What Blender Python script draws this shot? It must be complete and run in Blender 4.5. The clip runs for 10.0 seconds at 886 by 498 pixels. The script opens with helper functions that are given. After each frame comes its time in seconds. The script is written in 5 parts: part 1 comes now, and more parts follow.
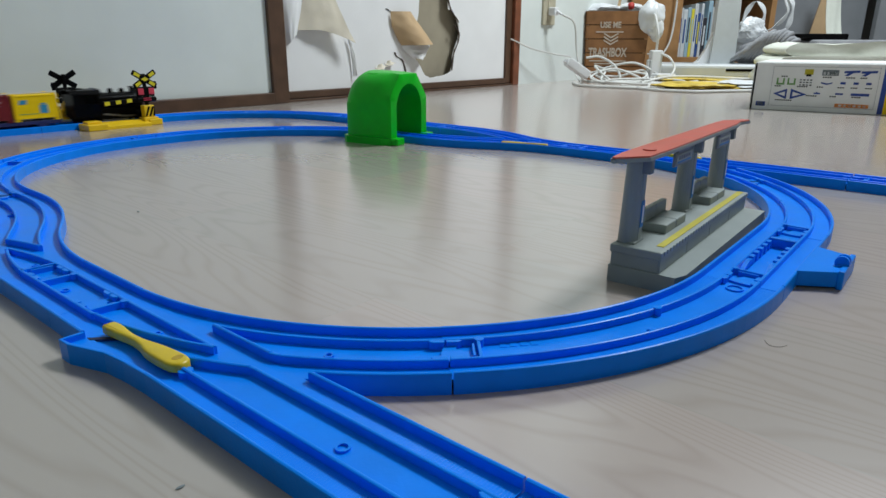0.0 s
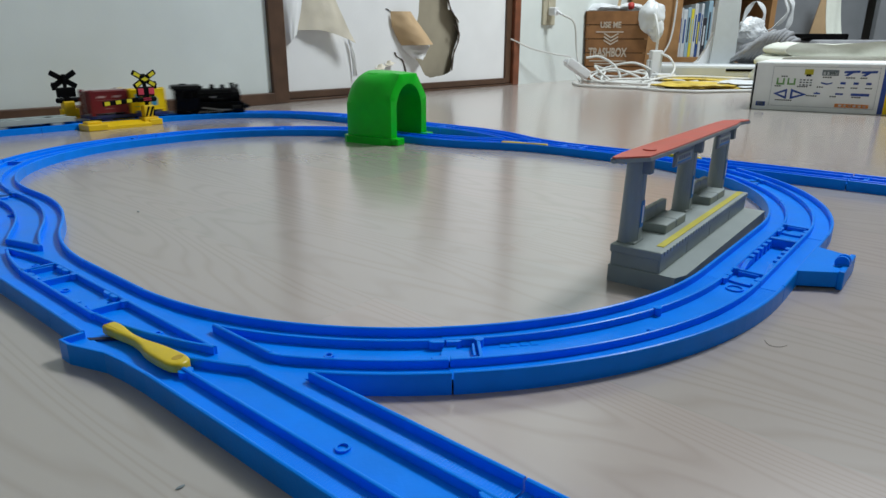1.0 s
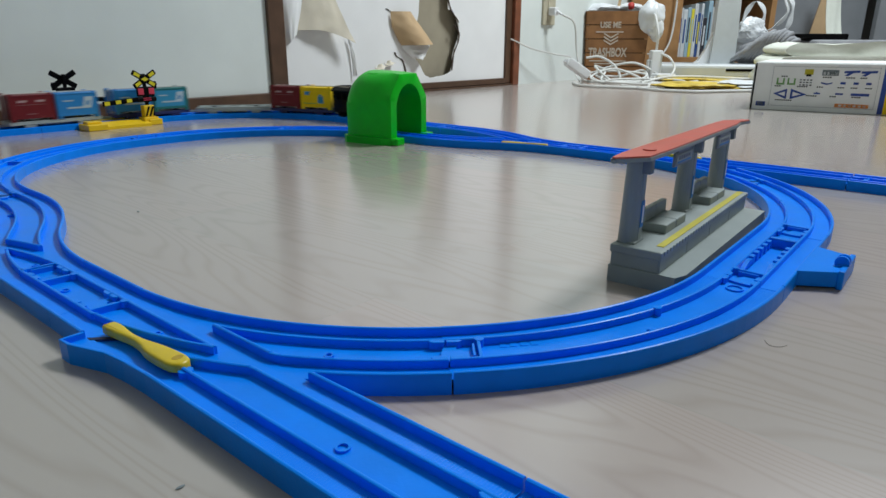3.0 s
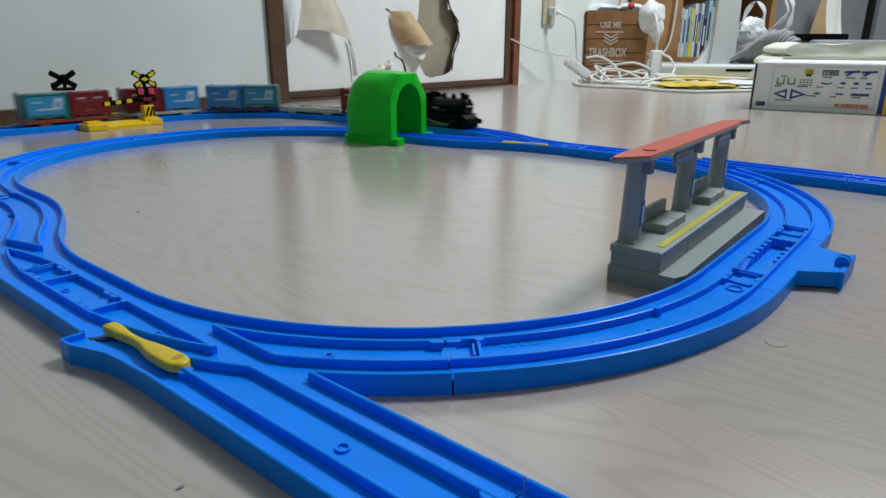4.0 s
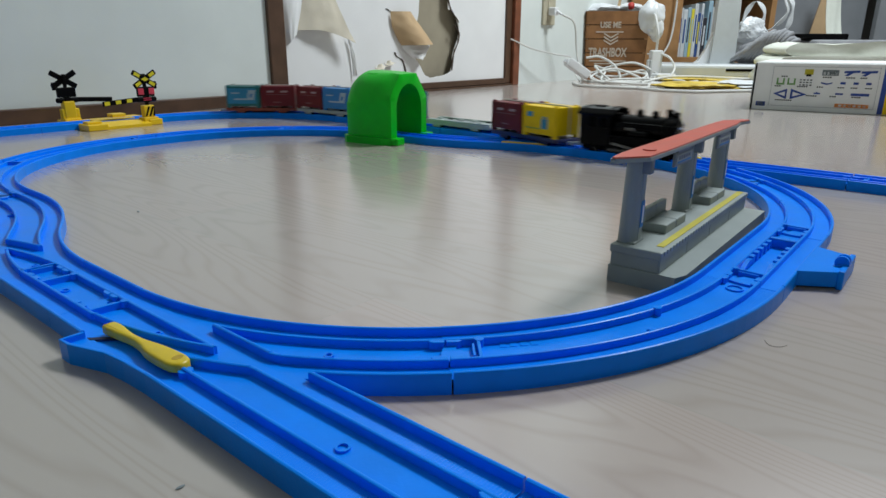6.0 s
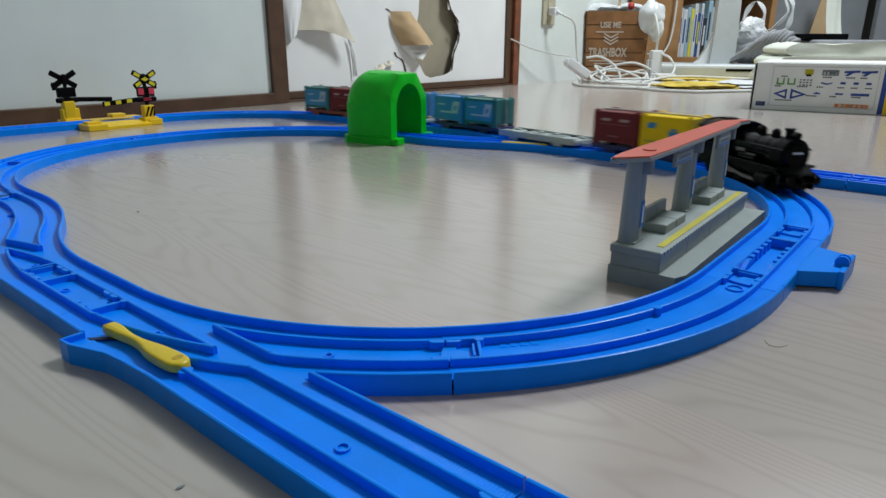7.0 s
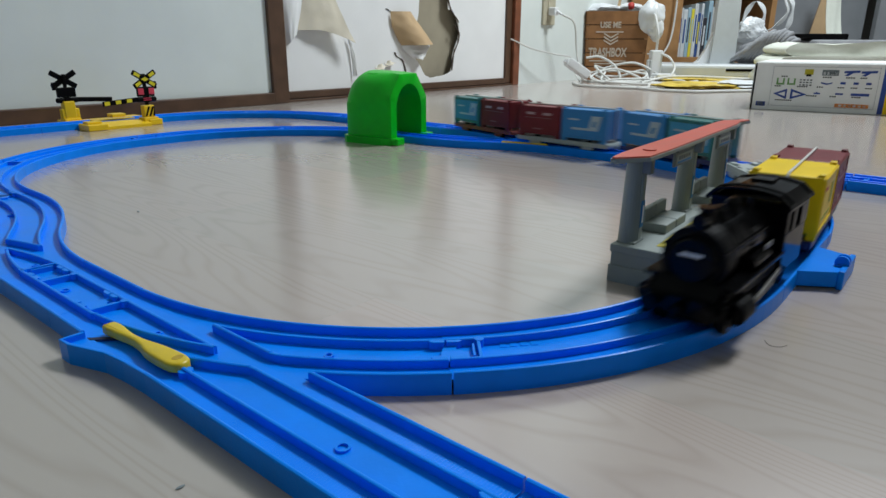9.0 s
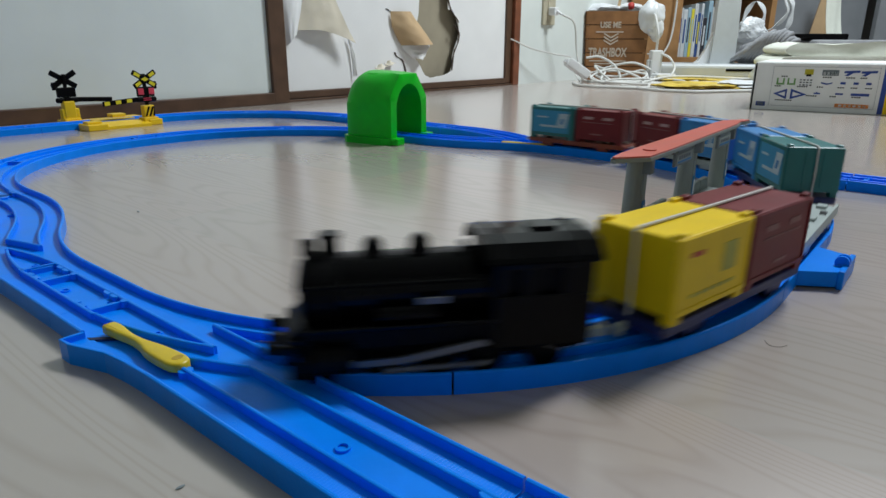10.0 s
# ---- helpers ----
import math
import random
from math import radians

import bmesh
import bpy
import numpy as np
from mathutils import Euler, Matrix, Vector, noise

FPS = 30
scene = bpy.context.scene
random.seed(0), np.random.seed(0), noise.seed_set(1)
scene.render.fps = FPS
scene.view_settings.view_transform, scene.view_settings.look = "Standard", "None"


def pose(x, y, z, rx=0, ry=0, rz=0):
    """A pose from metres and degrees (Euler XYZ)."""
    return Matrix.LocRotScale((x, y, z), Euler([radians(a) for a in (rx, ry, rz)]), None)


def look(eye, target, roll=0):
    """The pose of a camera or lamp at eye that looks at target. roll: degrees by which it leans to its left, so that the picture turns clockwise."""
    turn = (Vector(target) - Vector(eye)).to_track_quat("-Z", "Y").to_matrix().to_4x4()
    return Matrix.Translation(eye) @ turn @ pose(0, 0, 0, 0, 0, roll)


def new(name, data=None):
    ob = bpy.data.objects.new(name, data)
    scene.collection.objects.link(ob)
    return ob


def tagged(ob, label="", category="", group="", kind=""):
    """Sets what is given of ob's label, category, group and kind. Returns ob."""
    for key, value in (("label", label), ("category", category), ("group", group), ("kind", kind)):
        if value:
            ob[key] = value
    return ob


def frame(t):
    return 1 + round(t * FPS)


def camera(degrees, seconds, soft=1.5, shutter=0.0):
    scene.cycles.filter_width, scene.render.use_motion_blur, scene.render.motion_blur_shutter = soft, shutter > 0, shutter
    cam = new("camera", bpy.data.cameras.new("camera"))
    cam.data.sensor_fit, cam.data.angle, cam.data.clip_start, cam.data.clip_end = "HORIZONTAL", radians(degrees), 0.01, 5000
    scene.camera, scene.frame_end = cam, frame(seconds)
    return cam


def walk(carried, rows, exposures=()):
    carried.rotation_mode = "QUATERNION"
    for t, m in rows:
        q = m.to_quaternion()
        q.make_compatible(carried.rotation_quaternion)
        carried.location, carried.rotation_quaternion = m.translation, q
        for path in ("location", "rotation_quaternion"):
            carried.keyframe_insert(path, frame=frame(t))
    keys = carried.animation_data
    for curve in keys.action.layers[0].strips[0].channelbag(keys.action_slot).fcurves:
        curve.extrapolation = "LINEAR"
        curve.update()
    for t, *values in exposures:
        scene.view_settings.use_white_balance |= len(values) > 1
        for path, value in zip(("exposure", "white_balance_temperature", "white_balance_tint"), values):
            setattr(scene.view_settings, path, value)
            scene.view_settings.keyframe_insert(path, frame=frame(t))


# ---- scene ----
import itertools

# Layout frame: u runs along the near straight, n across it, origin at the centre of the near curve.
CX, CY, TURN = -0.0189, 0.4300, -0.6906
LAY = Matrix.Translation((CX, CY, 0)) @ Matrix.Rotation(TURN, 4, "Z")
R = 0.216          # centre radius of a curve piece
DEV = 0.045        # sideways shift of each branch of the double-track piece
HALF = 0.0195      # half width of a rail piece
TOP = 0.0087       # height of the rims
BED = 0.0050       # height of the running surface


def lay(u, n, z=0.0, rz=0.0):
    """A pose in the layout frame, turned by rz degrees."""
    return LAY @ pose(u, n, z, 0, 0, rz)


cam = camera(70.1, 10.0, soft=1.5, shutter=1.3)
PITCH = 0.3141
EYE = Vector((0.0, 0.0, 0.1175))
AIM = EYE + Vector((0, math.cos(PITCH), -math.sin(PITCH)))
walk(cam, [(0.0, look(EYE, AIM, 0.2)), (10.0, look(EYE, AIM, 0.2))], exposures=[(0.0, 0.0), (10.0, 0.0)])

# ---- light: one ceiling lamp in the room, dim indoor surroundings ----
world = bpy.data.worlds.new("room_air")
scene.world = world
world.use_nodes = True
world.node_tree.nodes["Background"].inputs[0].default_value = (0.75, 0.82, 0.9, 1)
world.node_tree.nodes["Background"].inputs[1].default_value = 0.05


def area_lamp(name, eye, target, size, power, colour):
    d = bpy.data.lights.new(name, "AREA")
    d.shape, d.size, d.energy, d.color = "DISK", size, power, colour
    ob = new(name, d)
    ob.matrix_basis = look(eye, target)
    return ob


area_lamp("ceiling_lamp", (1.36, 1.50, 2.18), (0.95, 1.1, 0.0), 0.60, 68, (0.92, 1.0, 1.06))


# ---- materials ----
def mat(name, colour, rough=0.5, metal=0.0, spots=0.0, spot_scale=40.0, bump=0.0, bump_scale=300.0, coat=0.0, spec=0.5):
    """A procedural surface: base colour broken at two scales, with fine relief."""
    m = bpy.data.materials.new(name)
    m.use_nodes = True
    nt = m.node_tree
    b = nt.nodes["Principled BSDF"]
    b.inputs["Base Color"].default_value = (*colour, 1)
    b.inputs["Roughness"].default_value = rough
    b.inputs["Metallic"].default_value = metal
    b.inputs["Coat Weight"].default_value = coat
    b.inputs["Specular IOR Level"].default_value = spec
    co = nt.nodes.new("ShaderNodeTexCoord")
    if spots:
        n1 = nt.nodes.new("ShaderNodeTexNoise")
        n1.inputs["Scale"].default_value, n1.inputs["Detail"].default_value = spot_scale, 6
        nt.links.new(co.outputs["Object"], n1.inputs["Vector"])
        ramp = nt.nodes.new("ShaderNodeMapRange")
        ramp.inputs[1].default_value, ramp.inputs[2].default_value = 0.3, 0.7
        ramp.inputs[3].default_value, ramp.inputs[4].default_value = 1 - spots, 1 + spots
        nt.links.new(n1.outputs[0], ramp.inputs[0])
        mul = nt.nodes.new("ShaderNodeVectorMath")
        mul.operation = "SCALE"
        mul.inputs[0].default_value = colour
        nt.links.new(ramp.outputs[0], mul.inputs["Scale"])
        nt.links.new(mul.outputs[0], b.inputs["Base Color"])
        r2 = nt.nodes.new("ShaderNodeMapRange")
        r2.inputs[3].default_value, r2.inputs[4].default_value = max(0.02, rough - 0.08), min(1, rough + 0.08)
        nt.links.new(n1.outputs[0], r2.inputs[0])
        nt.links.new(r2.outputs[0], b.inputs["Roughness"])
    if bump:
        n2 = nt.nodes.new("ShaderNodeTexNoise")
        n2.inputs["Scale"].default_value, n2.inputs["Detail"].default_value = bump_scale, 4
        nt.links.new(co.outputs["Object"], n2.inputs["Vector"])
        bp = nt.nodes.new("ShaderNodeBump")
        bp.inputs["Strength"].default_value, bp.inputs["Distance"].default_value = bump, 0.002
        nt.links.new(n2.outputs[0], bp.inputs["Height"])
        nt.links.new(bp.outputs[0], b.inputs["Normal"])
    return m


BLUE = mat("rail_blue_plastic", (0.002, 0.232, 0.92), 0.31, spots=0.06, spot_scale=60, bump=0.05, bump_scale=900, spec=0.11)
YELLOW = mat("yellow_plastic", (0.85, 0.55, 0.01), 0.35, spots=0.05, spot_scale=80)
GREEN = mat("green_plastic", (0.001, 0.50, 0.012), 0.36, spots=0.10, spot_scale=50, bump=0.08, bump_scale=250, spec=0.3)
GREY = mat("platform_grey_plastic", (0.27, 0.31, 0.30), 0.5, spots=0.08, spot_scale=60, bump=0.08, bump_scale=1200)
GREY_DARK = mat("shadow_grey_plastic", (0.17, 0.20, 0.21), 0.5, spots=0.08, spot_scale=60)
ROOF_RED = mat("roof_red_plastic", (0.60, 0.10, 0.07), 0.4, spots=0.08, spot_scale=70)
BLACK = mat("black_plastic", (0.0022, 0.0022, 0.0026), 0.16, spots=0.2, spot_scale=90, spec=0.10)
BLACK_MATT = mat("matt_black_plastic", (0.003, 0.003, 0.0034), 0.45, spots=0.2, spot_scale=90, spec=0.08)
CAR_BLUE = mat("dark_blue_plastic", (0.012, 0.02, 0.11), 0.4, spots=0.1)
CAR_GREY = mat("pale_grey_plastic", (0.38, 0.43, 0.42), 0.4, spots=0.08)
CAR_BROWN = mat("red_brown_plastic", (0.25, 0.045, 0.02), 0.4, spots=0.1)
BOX_YELLOW = mat("container_yellow", (0.84, 0.58, 0.006), 0.38, spots=0.06, spot_scale=70, spec=0.2)
BOX_MAROON = mat("container_maroon", (0.16, 0.016, 0.020), 0.4, spots=0.1, spot_scale=70, spec=0.25)
BOX_BLUE = mat("container_blue", (0.02, 0.21, 0.52), 0.38, spots=0.06, spot_scale=70)
BOX_TEAL = mat("container_teal", (0.01, 0.15, 0.15), 0.35, spots=0.08, spot_scale=70)
PRINT_WHITE = mat("white_print", (0.75, 0.77, 0.78), 0.5, spots=0.04)
PRINT_BLUE = mat("blue_print", (0.02, 0.19, 0.45), 0.5, spots=0.04)
PRINT_SKY = mat("sky_print", (0.03, 0.26, 0.46), 0.45, spots=0.05)
PRINT_RED = mat("red_print", (0.5, 0.04, 0.03), 0.5, spots=0.04)
PRINT_GREEN = mat("green_print", (0.16, 0.35, 0.10), 0.5, spots=0.04)
PRINT_ORANGE = mat("orange_print", (0.75, 0.25, 0.05), 0.5, spots=0.04)
PRINT_GREY = mat("grey_print", (0.16, 0.18, 0.20), 0.5, spots=0.04)
RUBBER = mat("pale_rubber_band", (0.55, 0.53, 0.50), 0.6, spots=0.08)
STEEL = mat("steel", (0.55, 0.55, 0.56), 0.3, metal=1.0, spots=0.06)


# ---- building helpers ----
def thing(name, m, label, category, group="", kind=""):
    ob = new(name)
    ob.empty_display_size = 0.01
    ob.matrix_basis = m
    return tagged(ob, label, category, group, kind)


def part(name, bm, material, parent=None, label="", smooth=False):
    me = bpy.data.meshes.new(name)
    bmesh.ops.recalc_face_normals(bm, faces=bm.faces)
    bm.to_mesh(me)
    bm.free()
    if smooth:
        for p in me.polygons:
            p.use_smooth = True
        me.set_sharp_from_angle(angle=radians(38))
    for one in material if isinstance(material, (list, tuple)) else [material]:
        me.materials.append(one)
    ob = new(name, me)
    ob.parent = parent
    if label:
        ob["label"] = label
    return ob


def whole(name, bm, material, m, label, category, group="", kind="", smooth=False):
    ob = part(name, bm, material, None, "", smooth)
    ob.matrix_basis = m
    return tagged(ob, label, category, group, kind)


def box(bm, x0, x1, y0, y1, z0, z1, bevel=0.0, mi=0, segs=2):
    g = bmesh.ops.create_cube(bm, size=1, matrix=Matrix.LocRotScale(((x0 + x1) / 2, (y0 + y1) / 2, (z0 + z1) / 2), None, (x1 - x0, y1 - y0, z1 - z0)))
    fs = {f for v in g["verts"] for f in v.link_faces}
    for f in fs:
        f.material_index = mi
    if bevel:
        es = list({e for v in g["verts"] for e in v.link_edges})
        bmesh.ops.bevel(bm, geom=es, offset=bevel, segments=segs, affect="EDGES", profile=0.5)
    return bm


def bx(*a, **k):
    return box(bmesh.new(), *a, **k)


def cyl(bm, a, b, r0, r1=None, k=20, cap=True):
    a, b = Vector(a), Vector(b)
    d = b - a
    m = Matrix.Translation((a + b) / 2) @ d.to_track_quat("Z", "Y").to_matrix().to_4x4()
    bmesh.ops.create_cone(bm, cap_ends=cap, segments=k, radius1=r0, radius2=r0 if r1 is None else r1, depth=d.length, matrix=m)
    return bm


def prism(bm, pts, axis, a, b):
    """Extrude a closed outline of 2D points along an axis from a to b."""
    def place(p, t):
        return {"x": (t, p[0], p[1]), "y": (p[0], t, p[1]), "z": (p[0], p[1], t)}[axis]
    lo = [bm.verts.new(place(p, a)) for p in pts]
    hi = [bm.verts.new(place(p, b)) for p in pts]
    bm.faces.new(lo)
    bm.faces.new(hi)
    for i in range(len(pts)):
        j = (i + 1) % len(pts)
        bm.faces.new((lo[i], lo[j], hi[j], hi[i]))
    return bm


def tube(bm, pts, r, k=8):
    """A round cord through 3D points."""
    pts = [Vector(p) for p in pts]
    rings = []
    for i, p in enumerate(pts):
        d = (pts[min(i + 1, len(pts) - 1)] - pts[max(i - 1, 0)]).normalized()
        side = d.cross(Vector((0, 0, 1)))
        side = side.normalized() if side.length > 1e-4 else Vector((1, 0, 0))
        up = side.cross(d)
        rings.append([bm.verts.new(p + r * (math.cos(a) * side + math.sin(a) * up)) for a in [2 * math.pi * i / k for i in range(k)]])
    for a, b in zip(rings, rings[1:]):
        for i in range(k):
            bm.faces.new((a[i], a[(i + 1) % k], b[(i + 1) % k], b[i]))
    bm.faces.new(rings[0])
    bm.faces.new(rings[-1])
    return bm


def smooth_line(pts, k=8):
    """Catmull-Rom through a few points."""
    pts = [Vector(p) for p in pts]
    ext = [2 * pts[0] - pts[1]] + pts + [2 * pts[-1] - pts[-2]]
    out = []
    for i in range(1, len(ext) - 2):
        a, b, c, d = ext[i - 1:i + 3]
        for j in range(k):
            t = j / k
            out.append(0.5 * ((2 * b) + (c - a) * t + (2 * a - 5 * b + 4 * c - d) * t * t + (3 * b - a - 3 * c + d) * t ** 3))
    out.append(pts[-1])
    return out


def strip(bm, line, left, right, z0, z1, bevel=0.0):
    """Sweep a rectangular section (left..right of the line, z0..z1) along a 2D line."""
    line = [Vector(p) for p in line]
    rings = []
    for i, p in enumerate(line):
        d = (line[min(i + 1, len(line) - 1)] - line[max(i - 1, 0)]).normalized()
        s = Vector((-d.y, d.x))
        c = bevel
        q = 0.2929 * c
        sec = [(right, z0), (left, z0), (left, z1)] if not c else [(right, z0), (left, z0), (left, z1 - c), (left - q, z1 - q), (left - c, z1)]
        sec += [(right, z1)] if not c else [(right + c, z1), (right + q, z1 - q), (right, z1 - c)]
        rings.append([bm.verts.new((p.x + s.x * o, p.y + s.y * o, z)) for o, z in sec])
    k = len(rings[0])
    for a, b in zip(rings, rings[1:]):
        for i in range(k):
            bm.faces.new((a[i], a[(i + 1) % k], b[(i + 1) % k], b[i]))
    bm.faces.new(rings[0])
    bm.faces.new(rings[-1])
    return bm


def straight_line(length, k=2):
    return [(length * i / k, 0.0) for i in range(k + 1)]


def arc_line(r, degrees, k=20):
    """From the origin along +x, bending to the left (positive degrees) or to the right."""
    s = 1 if degrees > 0 else -1
    return [(r * math.sin(radians(abs(degrees)) * i / k), s * r * (1 - math.cos(radians(abs(degrees)) * i / k))) for i in range(k + 1)]


def shift_share(x, length=0.195):
    """Share of the sideways shift after x metres of the double-track piece: two equal arcs, then straight."""
    if x <= 0 or x >= length:
        return float(x >= length)
    ph = 2 * math.atan(DEV / length)
    r = length / (2 * math.sin(ph))
    if x < length / 2:
        return (r - math.sqrt(r * r - x * x)) / DEV
    return 1 - (r - math.sqrt(r * r - (length - x) ** 2)) / DEV


def shift_line(side, k=40):
    return [(0.216 * i / k, side * DEV * shift_share(0.216 * i / k)) for i in range(k + 1)]


def offset_line(line, o):
    out = []
    for i, p in enumerate(line):
        a, b = line[max(i - 1, 0)], line[min(i + 1, len(line) - 1)]
        d = Vector(b) - Vector(a)
        d.normalize()
        out.append((p[0] - d.y * o, p[1] + d.x * o))
    return out


def dense(line, step=0.0015):
    out = []
    for a, b in zip(line, line[1:]):
        a, b = Vector(a), Vector(b)
        k = max(1, int((b - a).length / step))
        out += [tuple(a + (b - a) * (i / k)) for i in range(k)]
    return out + [tuple(line[-1])]


def away(line, p):
    """Distance of a point from a 2D line (made long at both ends)."""
    a = np.array(line)
    a = np.vstack([a[0] + (a[0] - a[1]) * 40, a, a[-1] + (a[-1] - a[-2]) * 40])
    d = a[1:] - a[:-1]
    w = np.array(p) - a[:-1]
    t = np.clip((w * d).sum(1) / (d * d).sum(1), 0, 1)
    return float(np.hypot(*(w - d * t[:, None]).T).min())


RIB = 0.0080       # the two inner ribs
RIMC = HALF - 0.0009


def ring_mark(ob, x, y, r=0.0022):
    bm = bmesh.new()
    rings = []
    for i in range(16):
        a = 2 * math.pi * i / 16
        rings.append([bm.verts.new((x + q * math.cos(a), y + q * math.sin(a), z)) for q, z in ((r, BED - 0.0002), (r, BED + 0.0008), (r - 0.0008, BED + 0.0008), (r - 0.0008, BED - 0.0002))])
    for i in range(16):
        for j in range(3):
            bm.faces.new((rings[i][j], rings[i][j + 1], rings[(i + 1) % 16][j + 1], rings[(i + 1) % 16][j]))
    part("ring_mark", bm, BLUE, ob)


def joint_parts(ob, line, at_start):
    """The hook at one end and the socket at the other: cross walls and a stepped tongue between the ribs."""
    i = 0 if at_start else -1
    a, b = Vector(line[i]), Vector(line[1] if at_start else line[-2])
    d = (b - a).normalized()
    s = Vector((-d.y, d.x))

    def at(along, o):
        return tuple(a + d * along + s * o)
    w = RIB - 0.0008
    for o in (w - 0.0007, 0.0007 - w):
        part("rib_jog", strip(bmesh.new(), [at(0.0004, o), at(0.0046, o), at(0.0058, o * 1.12)], 0.0010, -0.0010, BED - 0.0002, TOP - 0.0006, 0.0003), BLUE, ob)
    if at_start:
        part("cross_wall", strip(bmesh.new(), [at(0.0118, -w), at(0.0128, w)], 0.0007, -0.0007, BED - 0.0002, TOP - 0.0005, 0.0003), BLUE, ob)
        part("stop_wall", strip(bmesh.new(), [at(0.0096, -w * 0.75), at(0.0104, w * 0.6)], 0.0005, -0.0005, BED - 0.0002, TOP - 0.0010, 0.0002), BLUE, ob)
        knob_at = at(0.0132, w - 0.0002)
        part("rib_knob", cyl(bmesh.new(), (*knob_at, BED), (*knob_at, TOP - 0.0003), 0.0019, k=14), BLUE, ob)
    else:
        pts = [at(0.0022, w), at(-0.0085, w * 0.62), at(-0.0085, -w * 0.15), at(-0.0040, -w * 0.45), at(-0.0042, -w), at(0.0005, -w), at(0.0022, 0.0)]
        part("tongue", prism(bmesh.new(), pts, "z", BED - 0.0003, BED + 0.0011), BLUE, ob)


def rail(m, line, label, category="toy rail", marks=(), well=None):
    """One plain piece of toy railway along a 2D line."""
    ob = thing("toy_rail", m, label, category, "pieces of the toy railway")
    gap = 0.00025
    line = list(line)
    d = (Vector(line[1]) - Vector(line[0])).normalized() * gap
    line[0] = (line[0][0] + d.x, line[0][1] + d.y)
    d = (Vector(line[-1]) - Vector(line[-2])).normalized() * gap
    line[-1] = (line[-1][0] - d.x, line[-1][1] - d.y)
    if well:
        for a, b in ((HALF - 0.0017, RIB), (-RIB, -HALF + 0.0017)):
            part("bed", strip(bmesh.new(), line, a, b, 0.0032, BED), BLUE, ob)
        for a, b in ((line[0][0], well[0]), (well[1], line[-1][0])):
            part("bed", strip(bmesh.new(), [(a, 0.0), (b, 0.0)], RIB, -RIB, 0.0020, BED), BLUE, ob)
        part("well_floor", bx(well[0], well[1], -RIB, RIB, 0.0012, 0.0024), BLUE, ob)
    else:
        part("bed", strip(bmesh.new(), line, HALF - 0.0017, -HALF + 0.0017, 0.0032, BED), BLUE, ob)
    for s in (1, -1):
        part("rim", strip(bmesh.new(), line, *((HALF, HALF - 0.0018) if s > 0 else (-HALF + 0.0018, -HALF)), 0.0, TOP, 0.0008), BLUE, ob)
        part("rib", strip(bmesh.new(), line, s * RIB + 0.0008, s * RIB - 0.0008, BED - 0.0002, TOP - 0.0004, 0.0006), BLUE, ob)
    joint_parts(ob, line, True)
    joint_parts(ob, line, False)
    for x in marks:
        ring_mark(ob, *x)
    return ob


def tread(ob, line, start=0.0, step=0.0012):
    """Fine cross ridges in both grooves, from start metres on."""
    pts = dense(line, 0.0004)
    for s in (1, -1):
        bm = bmesh.new()
        way = 0.0
        due = start
        for a, b in zip(pts, pts[1:]):
            a, b = Vector(a), Vector(b)
            d = b - a
            way += d.length
            if way < due:
                continue
            due = way + step
            d.normalize()
            n = Vector((-d.y, d.x)) * s
            lo, hi = a + n * (RIB + 0.0010), a + n * (RIMC - 0.0010)
            e = d * 0.00032
            v = [bm.verts.new((*p, z)) for p, z in ((lo - e, BED - 0.0001), (lo + e, BED - 0.0001), (lo, BED + 0.00005), (hi - e, BED - 0.0001), (hi + e, BED - 0.0001), (hi, BED + 0.00005))]
            bm.faces.new((v[0], v[2], v[5], v[3]))
            bm.faces.new((v[1], v[4], v[5], v[2]))
        part("tread", bm, BLUE, ob)


def runs(points, keep):
    out, run = [], []
    for p in points:
        if keep(p):
            run.append(p)
        else:
            if len(run) > 2:
                out.append(run)
            run = []
    if len(run) > 2:
        out.append(run)
    return out


def thin(run, k=5):
    return run[:-1:k] + [run[-1]]


